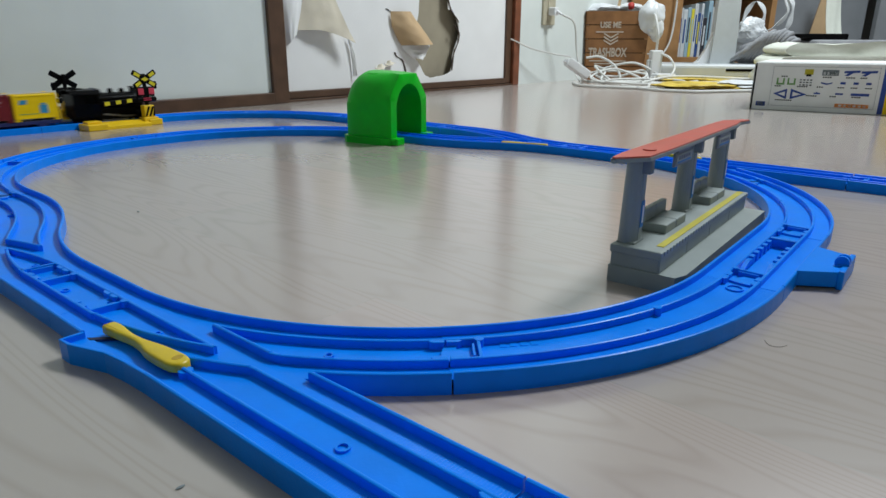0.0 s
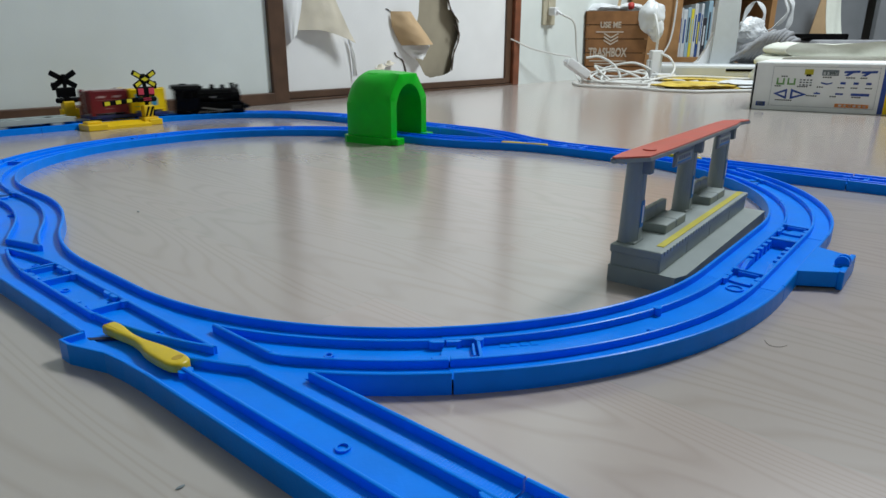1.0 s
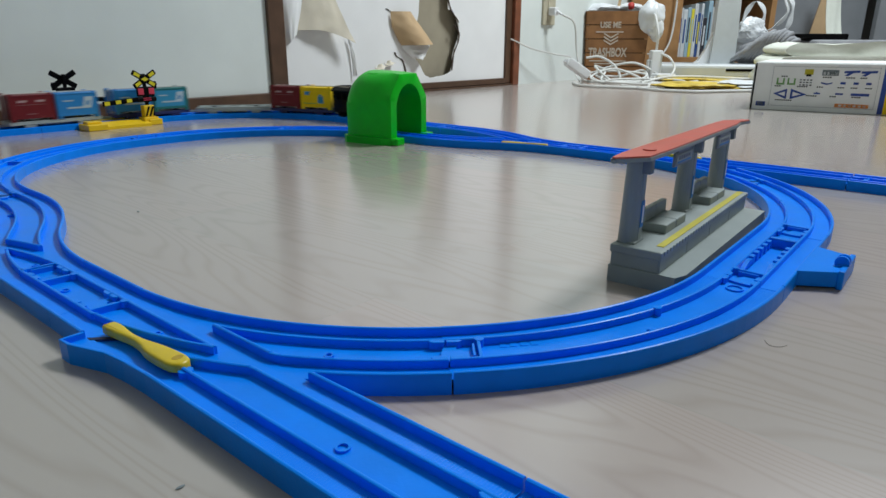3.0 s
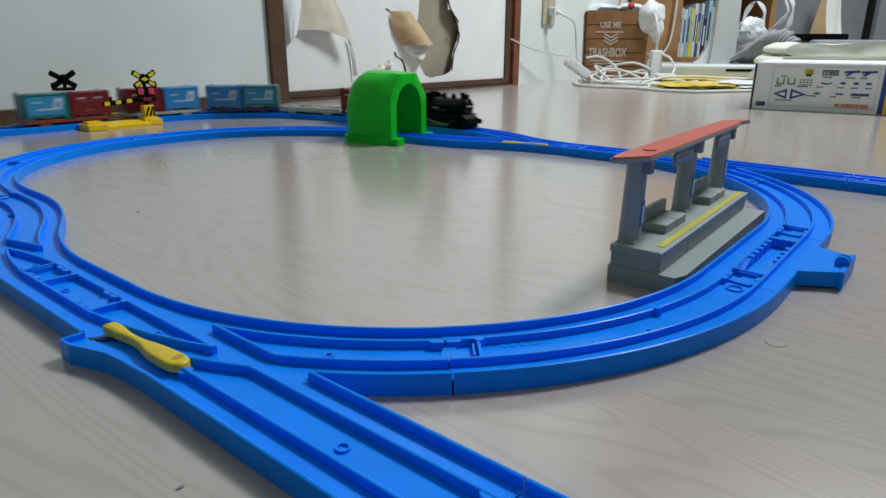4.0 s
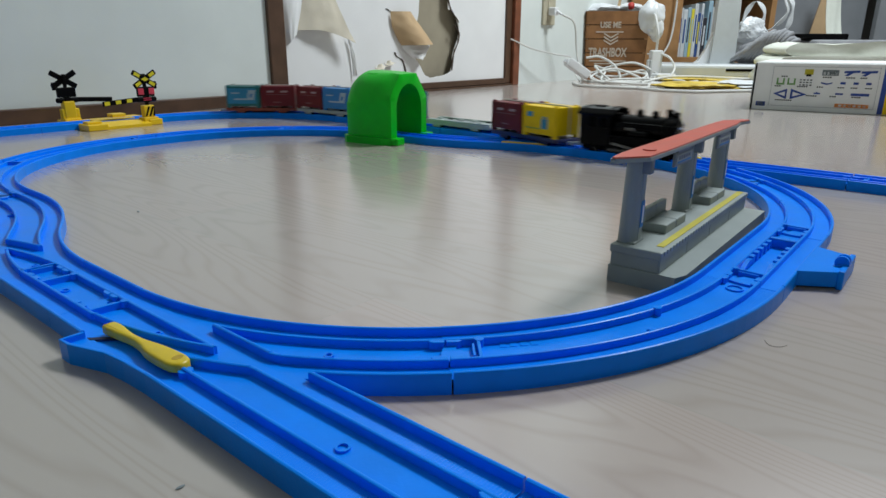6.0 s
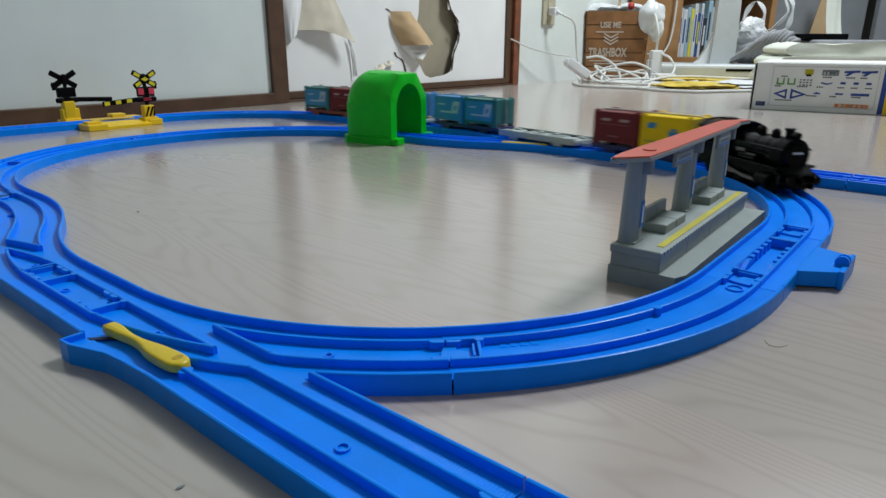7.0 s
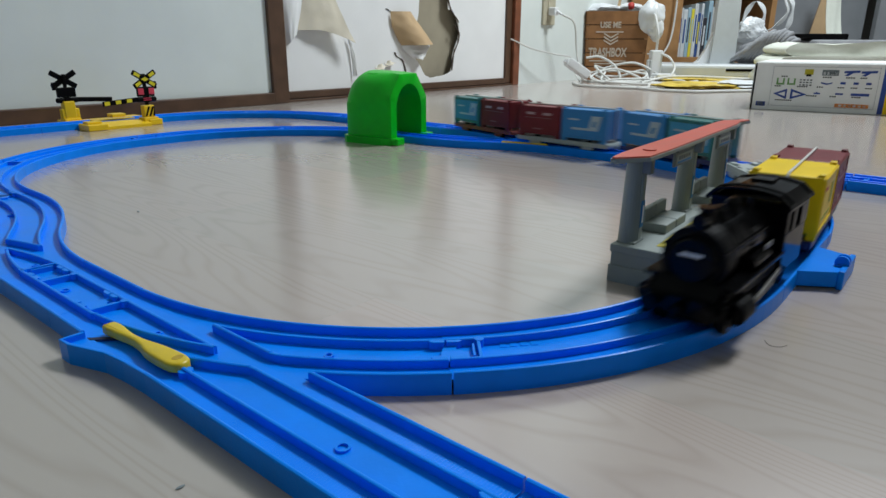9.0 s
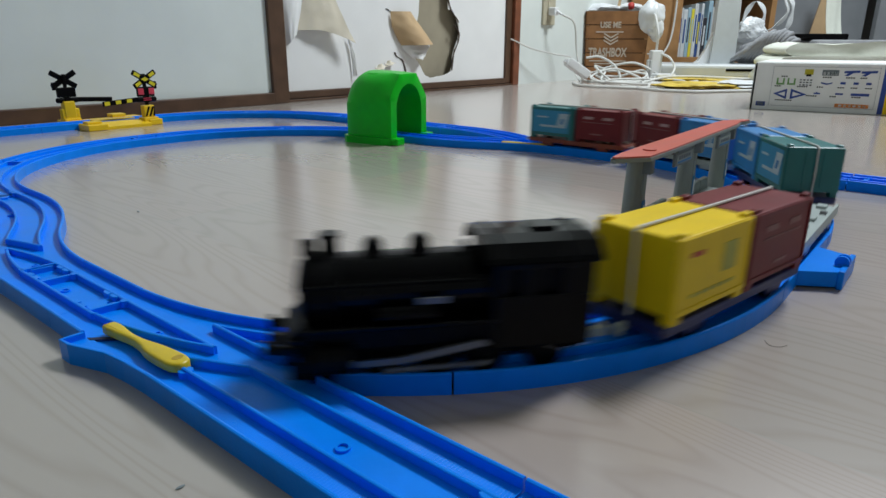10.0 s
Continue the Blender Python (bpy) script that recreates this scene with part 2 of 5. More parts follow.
def switch_rail(m, lines, label, name="toy_turnout", bulge=0):
    """A piece with two branches: grooves of one branch cut through the ribs and rims of the other."""
    ob = thing(name, m, label, "toy rail", "pieces of the toy railway")
    ends = []
    for i, line in enumerate(lines):
        other = dense(lines[1 - i], 0.004)
        part("bed", strip(bmesh.new(), line, HALF - 0.0017, -HALF + 0.0017, 0.0030, BED - 0.0003 * i), BLUE, ob)
        for s in (1, -1):
            rim = dense(offset_line(line, s * RIMC))
            for run in runs(rim, lambda p: not (i == 0 and s == bulge and 0.033 < p[0] < 0.084) and not 0.0079 < away(other, p) < RIMC + (0.0001 if i else -0.0001)):
                edge = away(other, run[len(run) // 2]) > 0.0085
                ends += [(run[0], run[1], edge), (run[-1], run[-2], edge)]
                part("rim" if edge else "island_wall", strip(bmesh.new(), thin(run), 0.0009, -0.0009, 0.0 if edge else BED - 0.001, TOP - 0.0001 * i, 0.0008), BLUE, ob)
            rib = dense(offset_line(line, s * RIB))
            for run in runs(rib, lambda p: not 0.0086 < away(other, p) < RIMC and not (i == 1 and abs(away(other, p) - RIB) < 0.0006)):
                ends += [(run[0], run[1], False), (run[-1], run[-2], False)]
                part("rib", strip(bmesh.new(), thin(run), 0.0008, -0.0008, BED - 0.001, TOP - 0.0004 - 0.0001 * i, 0.0006), BLUE, ob)
        joint_parts(ob, line, False)
    # short walls that close the islands where two runs all but meet
    for (p, p1, e), (q, q1, g) in itertools.combinations(ends, 2):
        p, q = Vector(p), Vector(q)
        if e == g and 0.0002 < (p - q).length < 0.0062 and 0.002 < p.x < 0.2:
            p2, q2 = p + (Vector(p1) - p).normalized() * 0.0012, q + (Vector(q1) - q).normalized() * 0.0012
            part("corner_wall", strip(bmesh.new(), [p2, p, q, q2], 0.0009, -0.0009, 0.0002 if e else BED - 0.001, TOP - 0.0003, 0.0006), BLUE, ob)
    joint_parts(ob, lines[0], True)
    return ob


# ---- room ----
def floor_material():
    m = bpy.data.materials.new("pale_laminate")
    m.use_nodes = True
    nt = m.node_tree
    b = nt.nodes["Principled BSDF"]
    co = nt.nodes.new("ShaderNodeTexCoord")
    mp = nt.nodes.new("ShaderNodeMapping")
    mp.inputs["Rotation"].default_value = (0, 0, radians(FLOOR_GRAIN))
    mp.vector_type = "TEXTURE"
    mp.inputs["Scale"].default_value = (1.0, 0.12, 1.0)
    nt.links.new(co.outputs["Object"], mp.inputs["Vector"])
    n1 = nt.nodes.new("ShaderNodeTexNoise")
    n1.inputs["Scale"].default_value, n1.inputs["Detail"].default_value, n1.inputs["Distortion"].default_value = 1.5, 2.0, 0.15
    # boards: each has its own grain and tone
    brick = nt.nodes.new("ShaderNodeTexBrick")
    turn = nt.nodes.new("ShaderNodeMapping")
    turn.vector_type = "TEXTURE"
    turn.inputs["Rotation"].default_value = (0, 0, radians(FLOOR_GRAIN))
    nt.links.new(co.outputs["Object"], turn.inputs["Vector"])
    nt.links.new(turn.outputs[0], brick.inputs["Vector"])
    brick.inputs["Color1"].default_value, brick.inputs["Color2"].default_value = (0, 0, 0, 1), (1, 1, 1, 1)
    brick.inputs["Scale"].default_value, brick.inputs["Mortar Size"].default_value = 1.0, 0.0004
    brick.inputs["Mortar"].default_value = (0.15, 0.15, 0.15, 1)
    brick.inputs["Brick Width"].default_value, brick.inputs["Row Height"].default_value = 0.42, 0.098
    jump = nt.nodes.new("ShaderNodeVectorMath")
    jump.operation = "MULTIPLY_ADD"
    jump.inputs[1].default_value = (3.0, 3.0, 3.0)
    nt.links.new(brick.outputs["Color"], jump.inputs[0])
    nt.links.new(mp.outputs[0], jump.inputs[2])
    nt.links.new(jump.outputs[0], n1.inputs["Vector"])
    ring = nt.nodes.new("ShaderNodeMath")
    ring.operation = "MULTIPLY"
    ring.inputs[1].default_value = 32.0
    nt.links.new(n1.outputs[0], ring.inputs[0])
    fr = nt.nodes.new("ShaderNodeMath")
    fr.operation = "PINGPONG"
    fr.inputs[1].default_value = 0.5
    nt.links.new(ring.outputs[0], fr.inputs[0])
    ramp = nt.nodes.new("ShaderNodeValToRGB")
    ramp.color_ramp.elements[0].position, ramp.color_ramp.elements[1].position = 0.0, 0.26
    ramp.color_ramp.elements[0].color = (0.394, 0.341, 0.305, 1)
    ramp.color_ramp.elements[1].color = (0.434, 0.382, 0.346, 1)
    nt.links.new(fr.outputs[0], ramp.inputs[0])
    big = nt.nodes.new("ShaderNodeTexNoise")
    big.inputs["Scale"].default_value, big.inputs["Detail"].default_value = 3.0, 3
    nt.links.new(co.outputs["Object"], big.inputs["Vector"])
    mix = nt.nodes.new("ShaderNodeMix")
    mix.data_type, mix.blend_type = "RGBA", "MULTIPLY"
    mix.inputs[0].default_value = 0.35
    r2 = nt.nodes.new("ShaderNodeValToRGB")
    r2.color_ramp.elements[0].color, r2.color_ramp.elements[1].color = (0.82, 0.78, 0.76, 1), (1, 1, 1, 1)
    nt.links.new(big.outputs[0], r2.inputs[0])
    nt.links.new(ramp.outputs[0], mix.inputs[6])
    nt.links.new(r2.outputs[0], mix.inputs[7])
    tone = nt.nodes.new("ShaderNodeValToRGB")
    tone.color_ramp.elements[0].color, tone.color_ramp.elements[1].color = (0.925, 0.965, 0.965, 1), (1.045, 0.995, 0.990, 1)
    nt.links.new(brick.outputs["Color"], tone.inputs[0])
    mul = nt.nodes.new("ShaderNodeVectorMath")
    mul.operation = "MULTIPLY"
    nt.links.new(mix.outputs[2], mul.inputs[0])
    nt.links.new(tone.outputs[0], mul.inputs[1])
    nt.links.new(mul.outputs[0], b.inputs["Base Color"])
    b.inputs["Roughness"].default_value = 0.26
    b.inputs["Coat Weight"].default_value, b.inputs["Coat Roughness"].default_value = 0.75, 0.17
    return m


FLOOR_GRAIN = 139.5
FLOOR = floor_material()
PAPER = mat("white_wall_paper", (0.70, 0.745, 0.715), 0.75, spots=0.04, spot_scale=9, bump=0.06, bump_scale=400)
# dark tone chosen to cut bounce light, not a known wall colour
BOUNCE_CUT = mat("bounce_cut_wall", (0.24, 0.23, 0.22), 0.8, spots=0.15, spot_scale=3, bump=0.06, bump_scale=300)
WOOD_DARK = mat("dark_stained_wood", (0.088, 0.045, 0.025), 0.45, spots=0.25, spot_scale=30)
WOOD_RED = mat("red_brown_wood", (0.20, 0.065, 0.03), 0.45, spots=0.25, spot_scale=30)

# wall line through the left of the room, in plan
WA = Vector((-0.665, 0.957))
WB = Vector((0.396, 2.200))
WD = (WB - WA).normalized()
WN = Vector((WD.y, -WD.x))       # into the room
WROT = math.degrees(math.atan2(WD.y, WD.x))


def wallpose(along, out=0.0, z=0.0):
    """A pose on the left wall: x along it, -y into the room."""
    p = WA + WD * along + WN * out
    return pose(p.x, p.y, z, 0, 0, WROT)


whole("floor", bx(-3.5, 3.5, -2.5, 4.5, -0.05, 0.0), FLOOR, Matrix(), "pale pinkish glossy wood laminate floor", "floor", kind="structure")
whole("ceiling", bx(-3.5, 3.5, -2.5, 4.5, 2.40, 2.50), PAPER, Matrix(), "plain white ceiling", "ceiling", kind="structure")
# unseen wall added behind the camera, white to lift the fill
whole("wall_south", bx(-3.5, 3.5, -2.5, -2.4, 0, 2.4), PAPER, Matrix(), "plain white papered wall", "wall", kind="structure")
# added walls that close the room, darkened to weaken the bounce
whole("wall_east", bx(3.4, 3.5, -2.4, 4.4, 0, 2.4), BOUNCE_CUT, Matrix(), "plain added wall, darkened to cut bounce light", "wall", kind="structure")
whole("wall_north", bx(-3.5, 3.5, 4.4, 4.5, 0, 2.4), BOUNCE_CUT, Matrix(), "plain added wall, darkened to cut bounce light", "wall", kind="structure")

# ---- the railway ----
BL = "bright blue plastic toy rail piece lying on the laminate floor"
NEAR_TURNOUT = switch_rail(lay(0, -R), [straight_line(0.216, 60), arc_line(R, 45, 40)], "blue plastic toy turnout with a yellow lever on the floor", bulge=-1)
rail(lay(0.216 + 0.0005, -R), straight_line(0.216), BL)
c45 = (R * math.sin(radians(45)), -R * math.cos(radians(45)))
NEAR_CURVE = rail(lay(*c45, 0, 45), arc_line(R, 45), "curved " + BL)
part("rib_pip", cyl(bmesh.new(), (0.0955, 0.0302, BED), (0.0955, 0.0302, TOP), 0.0018, k=16), BLUE, NEAR_CURVE)
ring_mark(NEAR_CURVE, 0.1457, 0.0565, 0.0042)
part("glossy_pip", cyl(bmesh.new(), (0.0853, 0.0147, BED - 0.0002), (0.0853, 0.0147, BED + 0.0009), 0.0011, 0.0004, k=14), BLUE, NEAR_CURVE)
for i in range(4):
    a = i / 3
    mx, my = 0.0228 + a * 0.0126, 0.0068 + a * 0.0009
    part("embossed_bar", bx(mx - 0.0014, mx + 0.0014, my - 0.0016, my + 0.0016, BED - 0.0002, BED + 0.00025, 0.0001), BLUE, NEAR_CURVE)
tread(NEAR_CURVE, arc_line(R, 45, 60))
tread(NEAR_TURNOUT, straight_line(0.216, 60), 0.130, 0.0008)
STOP = rail(lay(R, 0, 0, 90), straight_line(0.108), "blue plastic toy stop rail with a side arm", well=(0.022, 0.088))
rail(lay(R, 0.108, 0, 90), arc_line(R, 45), "curved " + BL)
FAR_TURNOUT = switch_rail(lay(0, 0.108 + R), [straight_line(0.216, 60), arc_line(R, -45, 40)], "blue plastic toy turnout with a yellow lever on the floor", bulge=1)
rail(lay(0.2165, 0.108 + R), straight_line(0.216), BL)
rail(lay(0.433, 0.108 + R), straight_line(0.216), BL)
rail(lay(-0.054, 0.108 + R), straight_line(0.054), "short " + BL)
rail(lay(-0.054, -R), straight_line(0.054), "short " + BL, marks=[(0.0263, -0.0024)])
YL = "blue plastic toy rail piece where one track splits in two"
TOP_Y = switch_rail(lay(-0.054, 0.108 + R, 0, 180), [shift_line(1), shift_line(-1)], YL, "toy_double_track_rail")
LOW_Y = switch_rail(lay(-0.054, -R, 0, 180), [shift_line(1), shift_line(-1)], YL, "toy_double_track_rail")
# inner return loop
UL = -0.2703
UPPER, LOWER = 0.108 + R - DEV, -R + DEV
GAP = UPPER - LOWER - 2 * R
for i in range(2):
    a = 90 + 45 * i
    rail(lay(UL + R * math.cos(radians(a)), UPPER - R + R * math.sin(radians(a)), 0, a + 90), arc_line(R, 45), "curved " + BL)
    a = 180 + 45 * i
    rail(lay(UL + R * math.cos(radians(a)), LOWER + R + R * math.sin(radians(a)), 0, a + 90), arc_line(R, 45), "curved " + BL)
spacer = thing("toy_rail", lay(UL - R, UPPER - R, 0, -90), "very short blue plastic toy rail closing the inner loop", "toy rail", "pieces of the toy railway")
part("bed", strip(bmesh.new(), [(0.0003, 0), (GAP - 0.0003, 0)], HALF - 0.0017, -HALF + 0.0017, 0.0032, BED), BLUE, spacer)
for a in (HALF - 0.0018, -HALF):
    part("rim", strip(bmesh.new(), [(0.0003, 0), (GAP - 0.0003, 0)], a + 0.0018, a, 0.0, TOP, 0.0008), BLUE, spacer)
for a in (RIB, -RIB):
    part("rib", strip(bmesh.new(), [(0.0003, 0), (GAP - 0.0003, 0)], a + 0.0008, a - 0.0008, BED - 0.0002, TOP - 0.0004, 0.0006), BLUE, spacer)
# outer loop
TN, SN = 0.108 + R + DEV, -R - DEV
rail(lay(-0.2705, TN, 0, 180), straight_line(0.2165), BL)
for i in range(2):
    a = 90 + 45 * i
    rail(lay(-0.4875 + R * math.cos(radians(a)), TN - R + R * math.sin(radians(a)), 0, a + 90), arc_line(R, 45), "curved " + BL)
    a = 180 + 45 * i
    rail(lay(-0.4875 + R * math.cos(radians(a)), SN + R + R * math.sin(radians(a)), 0, a + 90), arc_line(R, 45), "curved " + BL)
rail(lay(-0.4875 - R, TN - R, 0, -90), straight_line(0.153 - 0.0), BL)
rail(lay(-0.4875 - R, 0.0, 0, -90), straight_line(0.045), "short " + BL)
rail(lay(-0.2705, SN, 0, 180), straight_line(0.2165), BL)


# ---- turnout levers and the stop rail's arm ----
LEVER_YELLOW = mat("lever_yellow_plastic", (0.66, 0.48, 0.012), 0.38, spots=0.06, spot_scale=120)
# darker yellow that paints the shade inside the finger hole
LEVER_DARK = mat("hole_shade_yellow", (0.42, 0.27, 0.01), 0.5, spots=0.15)


def lever(m):
    ob = thing("turnout_lever", m, "yellow plastic turnout lever lying across the blue rail", "rail lever", "turnout levers")
    pts = [(0.0, -0.0020), (0.0015, -0.0034), (0.010, -0.0030), (0.020, -0.0020), (0.028, -0.0026), (0.036, -0.0046), (0.050, -0.0050), (0.0545, -0.0030),
           (0.0555, 0.0), (0.0540, 0.0034), (0.049, 0.0048), (0.036, 0.0040), (0.026, 0.0022), (0.016, 0.0020), (0.007, 0.0034), (0.001, 0.0030)]
    pts = [(p.x, p.y) for p in smooth_line([(a, 0.86 * b, 0) for a, b in pts + pts[:1]], 4)[:-1]]
    bm = bmesh.new()
    rings = []
    for inset, z in ((0.0, 0.0), (0.0, 0.0023), (0.0003, 0.0029), (0.0008, 0.0033), (0.0014, 0.0034)):
        ring = []
        for i, p in enumerate(pts):
            a, b = Vector(pts[i - 1]), Vector(pts[(i + 1) % len(pts)])
            d = (b - a).normalized()
            ring.append(bm.verts.new((p[0] - d.y * inset, p[1] + d.x * inset, z)))
        rings.append(ring)
    for a, b in zip(rings, rings[1:]):
        for i in range(len(pts)):
            j = (i + 1) % len(pts)
            bm.faces.new((a[i], a[j], b[j], b[i]))
    bm.faces.new(rings[-1])
    part("paddle", bm, LEVER_YELLOW, ob, smooth=True)
    # no real recess: a darker disc gives the hole its shade
    hole = cyl(bmesh.new(), (0.0500, 0.0004, 0.0026), (0.0500, 0.0004, 0.00348), 0.0016, k=20)
    bmesh.ops.scale(hole, vec=(1.0, 1.35, 1.0), verts=hole.verts)
    part("finger_hole", hole, LEVER_DARK, ob, "shallow finger hole, its shade painted as a darker disc")
    return ob


lever(lay(0.0350, -0.2256, TOP - 0.0022, 2.4))
lever(lay(-0.0790, 0.3120, TOP - 0.0026, 196))
lever(lay(0.0850, 0.3350, TOP - 0.0026, 178))


SLOT = mat("dark_slot", (0.004, 0.012, 0.05), 0.6, spots=0.1)


def lever_housing(ob, s):
    """Bulge of the rim beside the common end; s is its side."""
    pts = [(0.0330, s * 0.0170), (0.0330, s * 0.0275), (0.0400, s * 0.0272), (0.0580, s * 0.0208), (0.0860, s * 0.0190), (0.0860, s * 0.0170)]
    part("lever_housing", prism(bmesh.new(), pts, "z", 0.0003, BED + 0.0008), BLUE, ob)
    part("housing_rim", strip(bmesh.new(), [(0.0335, s * 0.0186), (0.0335, s * 0.0270), (0.0400, s * 0.0266), (0.0500, s * 0.0232), (0.0580, s * 0.0206), (0.0700, s * 0.0193), (0.0850, s * 0.0186)], 0.0008, -0.0008, 0.0, TOP - 0.0002, 0.0004), BLUE, ob)
    part("pivot_ring", cyl(bmesh.new(), (0.0915, s * 0.0078, BED), (0.0915, s * 0.0078, TOP - 0.0012), 0.0026, k=24), BLUE, ob)
    part("lever_slot", prism(bmesh.new(), [(0.0345, s * 0.0180), (0.0375, s * 0.0180), (0.0470, s * 0.0085), (0.0445, s * 0.0085)], "z", BED + 0.0002, BED + 0.0010), SLOT, ob, "dark slot for the lever")


lever_housing(NEAR_TURNOUT, -1)
lever_housing(FAR_TURNOUT, 1)
ring_mark(NEAR_TURNOUT, 0.1660, -0.0007, 0.0024)
ring_mark(NEAR_TURNOUT, 0.0511, 0.0026, 0.0018)
ring_mark(NEAR_TURNOUT, 0.1188, 0.0345, 0.0020)
ring_mark(LOW_Y, 0.0236, -0.0018, 0.0018)
ring_mark(LOW_Y, 0.1500, -0.0300, 0.0022)
arm = [(0.026, -0.0190), (0.078, -0.0190), (0.071, -0.0365), (0.037, -0.0365)]
part("side_arm", prism(bmesh.new(), arm, "z", 0.0012, TOP + 0.0004), BLUE, STOP, "blue side arm of the stop rail")
part("arm_end", bx(0.0360, 0.0725, -0.0385, -0.0355, 0.0, TOP + 0.0012, 0.0008), BLUE, STOP)
knob = bmesh.new()
for x in (0.0480, 0.0525):
    cyl(knob, (x, -0.0352, TOP + 0.0022), (x + 0.0020, -0.0352, TOP + 0.0022), 0.0034, k=24)
box(knob, 0.0470, 0.0555, -0.0375, -0.0330, TOP, TOP + 0.0014, 0.0004)
part("stop_knob", knob, BLUE, STOP)
for y, n in ((-0.0062, 4), (0.0062, 5)):
    for i in range(n):
        x = 0.0400 + 0.0088 * i
        part("rack_tooth", bx(x, x + 0.0046, y - 0.0014, y + 0.0014, 0.0022, TOP - 0.0009, 0.0004), BLUE, STOP)
    part("stop_ramp", prism(bmesh.new(), [(0.0195, BED - 0.0020), (0.0400, BED - 0.0020), (0.0400, BED + 0.0016), (0.0340, BED + 0.0024)], "y", y - 0.0013, y + 0.0013), BLUE, STOP)
part("well_step", bx(0.0225, 0.0480, -0.0046, 0.0046, 0.0022, 0.0034, 0.0004), BLUE, STOP)
part("end_bar", bx(0.0830, 0.0868, -0.0070, 0.0070, 0.0022, TOP - 0.0004, 0.0008), BLUE, STOP)


# ---- level crossing ----
def warning_signal(ob, x, y, face, arm_dir, lit):
    """Post with a crossed sign, lamp box and barrier arm; face is +1 or -1 across the track."""
    base = part("signal_base", bx(x - 0.011, x + 0.011, y - 0.009, y + 0.009, 0.0, 0.0115, 0.001), YELLOW, ob)
    block = part("signal_block", bx(x - 0.008, x + 0.008, y - 0.006, y + 0.006, 0.011, 0.0290 if lit else 0.036, 0.0015), YELLOW, ob)
    if lit:
        for i in range(3):
            o = -0.008 + 0.0062 * i
            pts = [(max(-0.0072, min(0.0072, o + a)) + x, b) for a, b in ((0.0, 0.0130), (0.0032, 0.0130), (0.0092, 0.0270), (0.0060, 0.0270))]
            part("stripe", prism(bmesh.new(), pts, "y", *sorted((y + face * 0.0060, y + face * 0.0064))), BLACK_MATT, block, "black slanting stripe")
    post = part("post", bx(x - 0.0022, x + 0.0022, y - 0.002, y + 0.002, 0.026, 0.074, 0.0005), BLACK_MATT, ob)
    part("lamp_box", bx(x - 0.0125, x + 0.0125, y - 0.003, y + 0.003, 0.0415, 0.0555, 0.0010), BLACK_MATT, ob)
    part("arm_hinge", cyl(bmesh.new(), (x, y - 0.0035, 0.0375), (x, y + 0.0035, 0.0375), 0.0050, k=18), BLACK_MATT, ob)
    part("hinge_bar", bx(x - 0.0155, x + 0.0155, y - 0.0030, y + 0.0030, 0.0335, 0.0410, 0.0026), BLACK_MATT, ob)
    part("bracket", bx(x + arm_dir * -0.0155 - 0.0022, x + arm_dir * -0.0155 + 0.0022, y - 0.002, y + 0.002, 0.0520, 0.0630, 0.0010), BLACK_MATT, ob)
    for s in (1, -1):
        bar = bmesh.new()
        box(bar, -0.0200, 0.0200, -0.0014, 0.0014, -0.0039, 0.0039, 0.0013)
        bmesh.ops.transform(bar, matrix=Matrix.Translation((x, y + 0.0006 * s + face * 0.002, 0.0665)) @ Matrix.Rotation(s * radians(32), 4, "Y"), verts=bar.verts)
        b = part("cross_bar", bar, BLACK_MATT, ob)
        if lit:
            for o in (-0.0125, 0.0125):
                patch = bmesh.new()
                box(patch, o - 0.0045, o + 0.0045, -0.0002, 0.0002, -0.0023, 0.0023)
                bmesh.ops.transform(patch, matrix=Matrix.Translation((x, y + 0.0006 * s + face * 0.0033, 0.0665)) @ Matrix.Rotation(s * radians(32), 4, "Y"), verts=patch.verts)
                part("yellow_patch", patch, SIGN_YELLOW, b, "yellow patch")
    if lit:
        patch = prism(bmesh.new(), [(x - 0.006, 0.0665), (x, 0.0635), (x + 0.006, 0.0665), (x, 0.0695)], "y", *sorted((y + face * 0.0040, y + face * 0.0044)))
        part("yellow_patch", patch, SIGN_YELLOW, post, "yellow patch")
        for o in (-0.0080, 0.0080):
            part("red_lamp", bx(x + o - 0.0042, x + o + 0.0042, *sorted((y + face * 0.003, y + face * 0.0036)), 0.0445, 0.0535, 0.0003), LAMP_RED, ob, "red warning lamp")
        for z in (0.0365, 0.0392):
            part("red_line", bx(x - 0.006, x + 0.006, *sorted((y + face * 0.0035, y + face * 0.0039)), z - 0.0005, z + 0.0005), LAMP_RED, ob)
    arm = bmesh.new()
    box(arm, *sorted((x + arm_dir * 0.012, x + arm_dir * 0.064)), y - 0.0012, y + 0.0012, -0.0034, 0.0034, 0.0011)
    lift = -4 if lit else 3
    turn = Matrix.Translation((x, 0, 0.0385)) @ Matrix.Rotation(radians(lift) * (1 if lit else 1), 4, "Y") @ Matrix.Translation((-x, 0, 0))
    bmesh.ops.transform(arm, matrix=turn, verts=arm.verts)
    a = part("barrier_arm", arm, BLACK_MATT, ob, "black barrier arm, lowered")
    if lit:
        for o in (0.022, 0.038, 0.054):
            patch = bmesh.new()
            box(patch, *sorted((x + arm_dir * o, x + arm_dir * (o + 0.0075))), *sorted((y + face * 0.0010, y + face * 0.0014)), -0.0026, 0.0026)
            bmesh.ops.transform(patch, matrix=turn, verts=patch.verts)
            part("yellow_patch", patch, SIGN_YELLOW, a, "yellow patch")


SIGN_YELLOW = mat("sign_yellow_paint", (0.72, 0.62, 0.02), 0.45, spots=0.05)
LAMP_RED = mat("red_lamp_paint", (0.62, 0.05, 0.09), 0.4, spots=0.05)


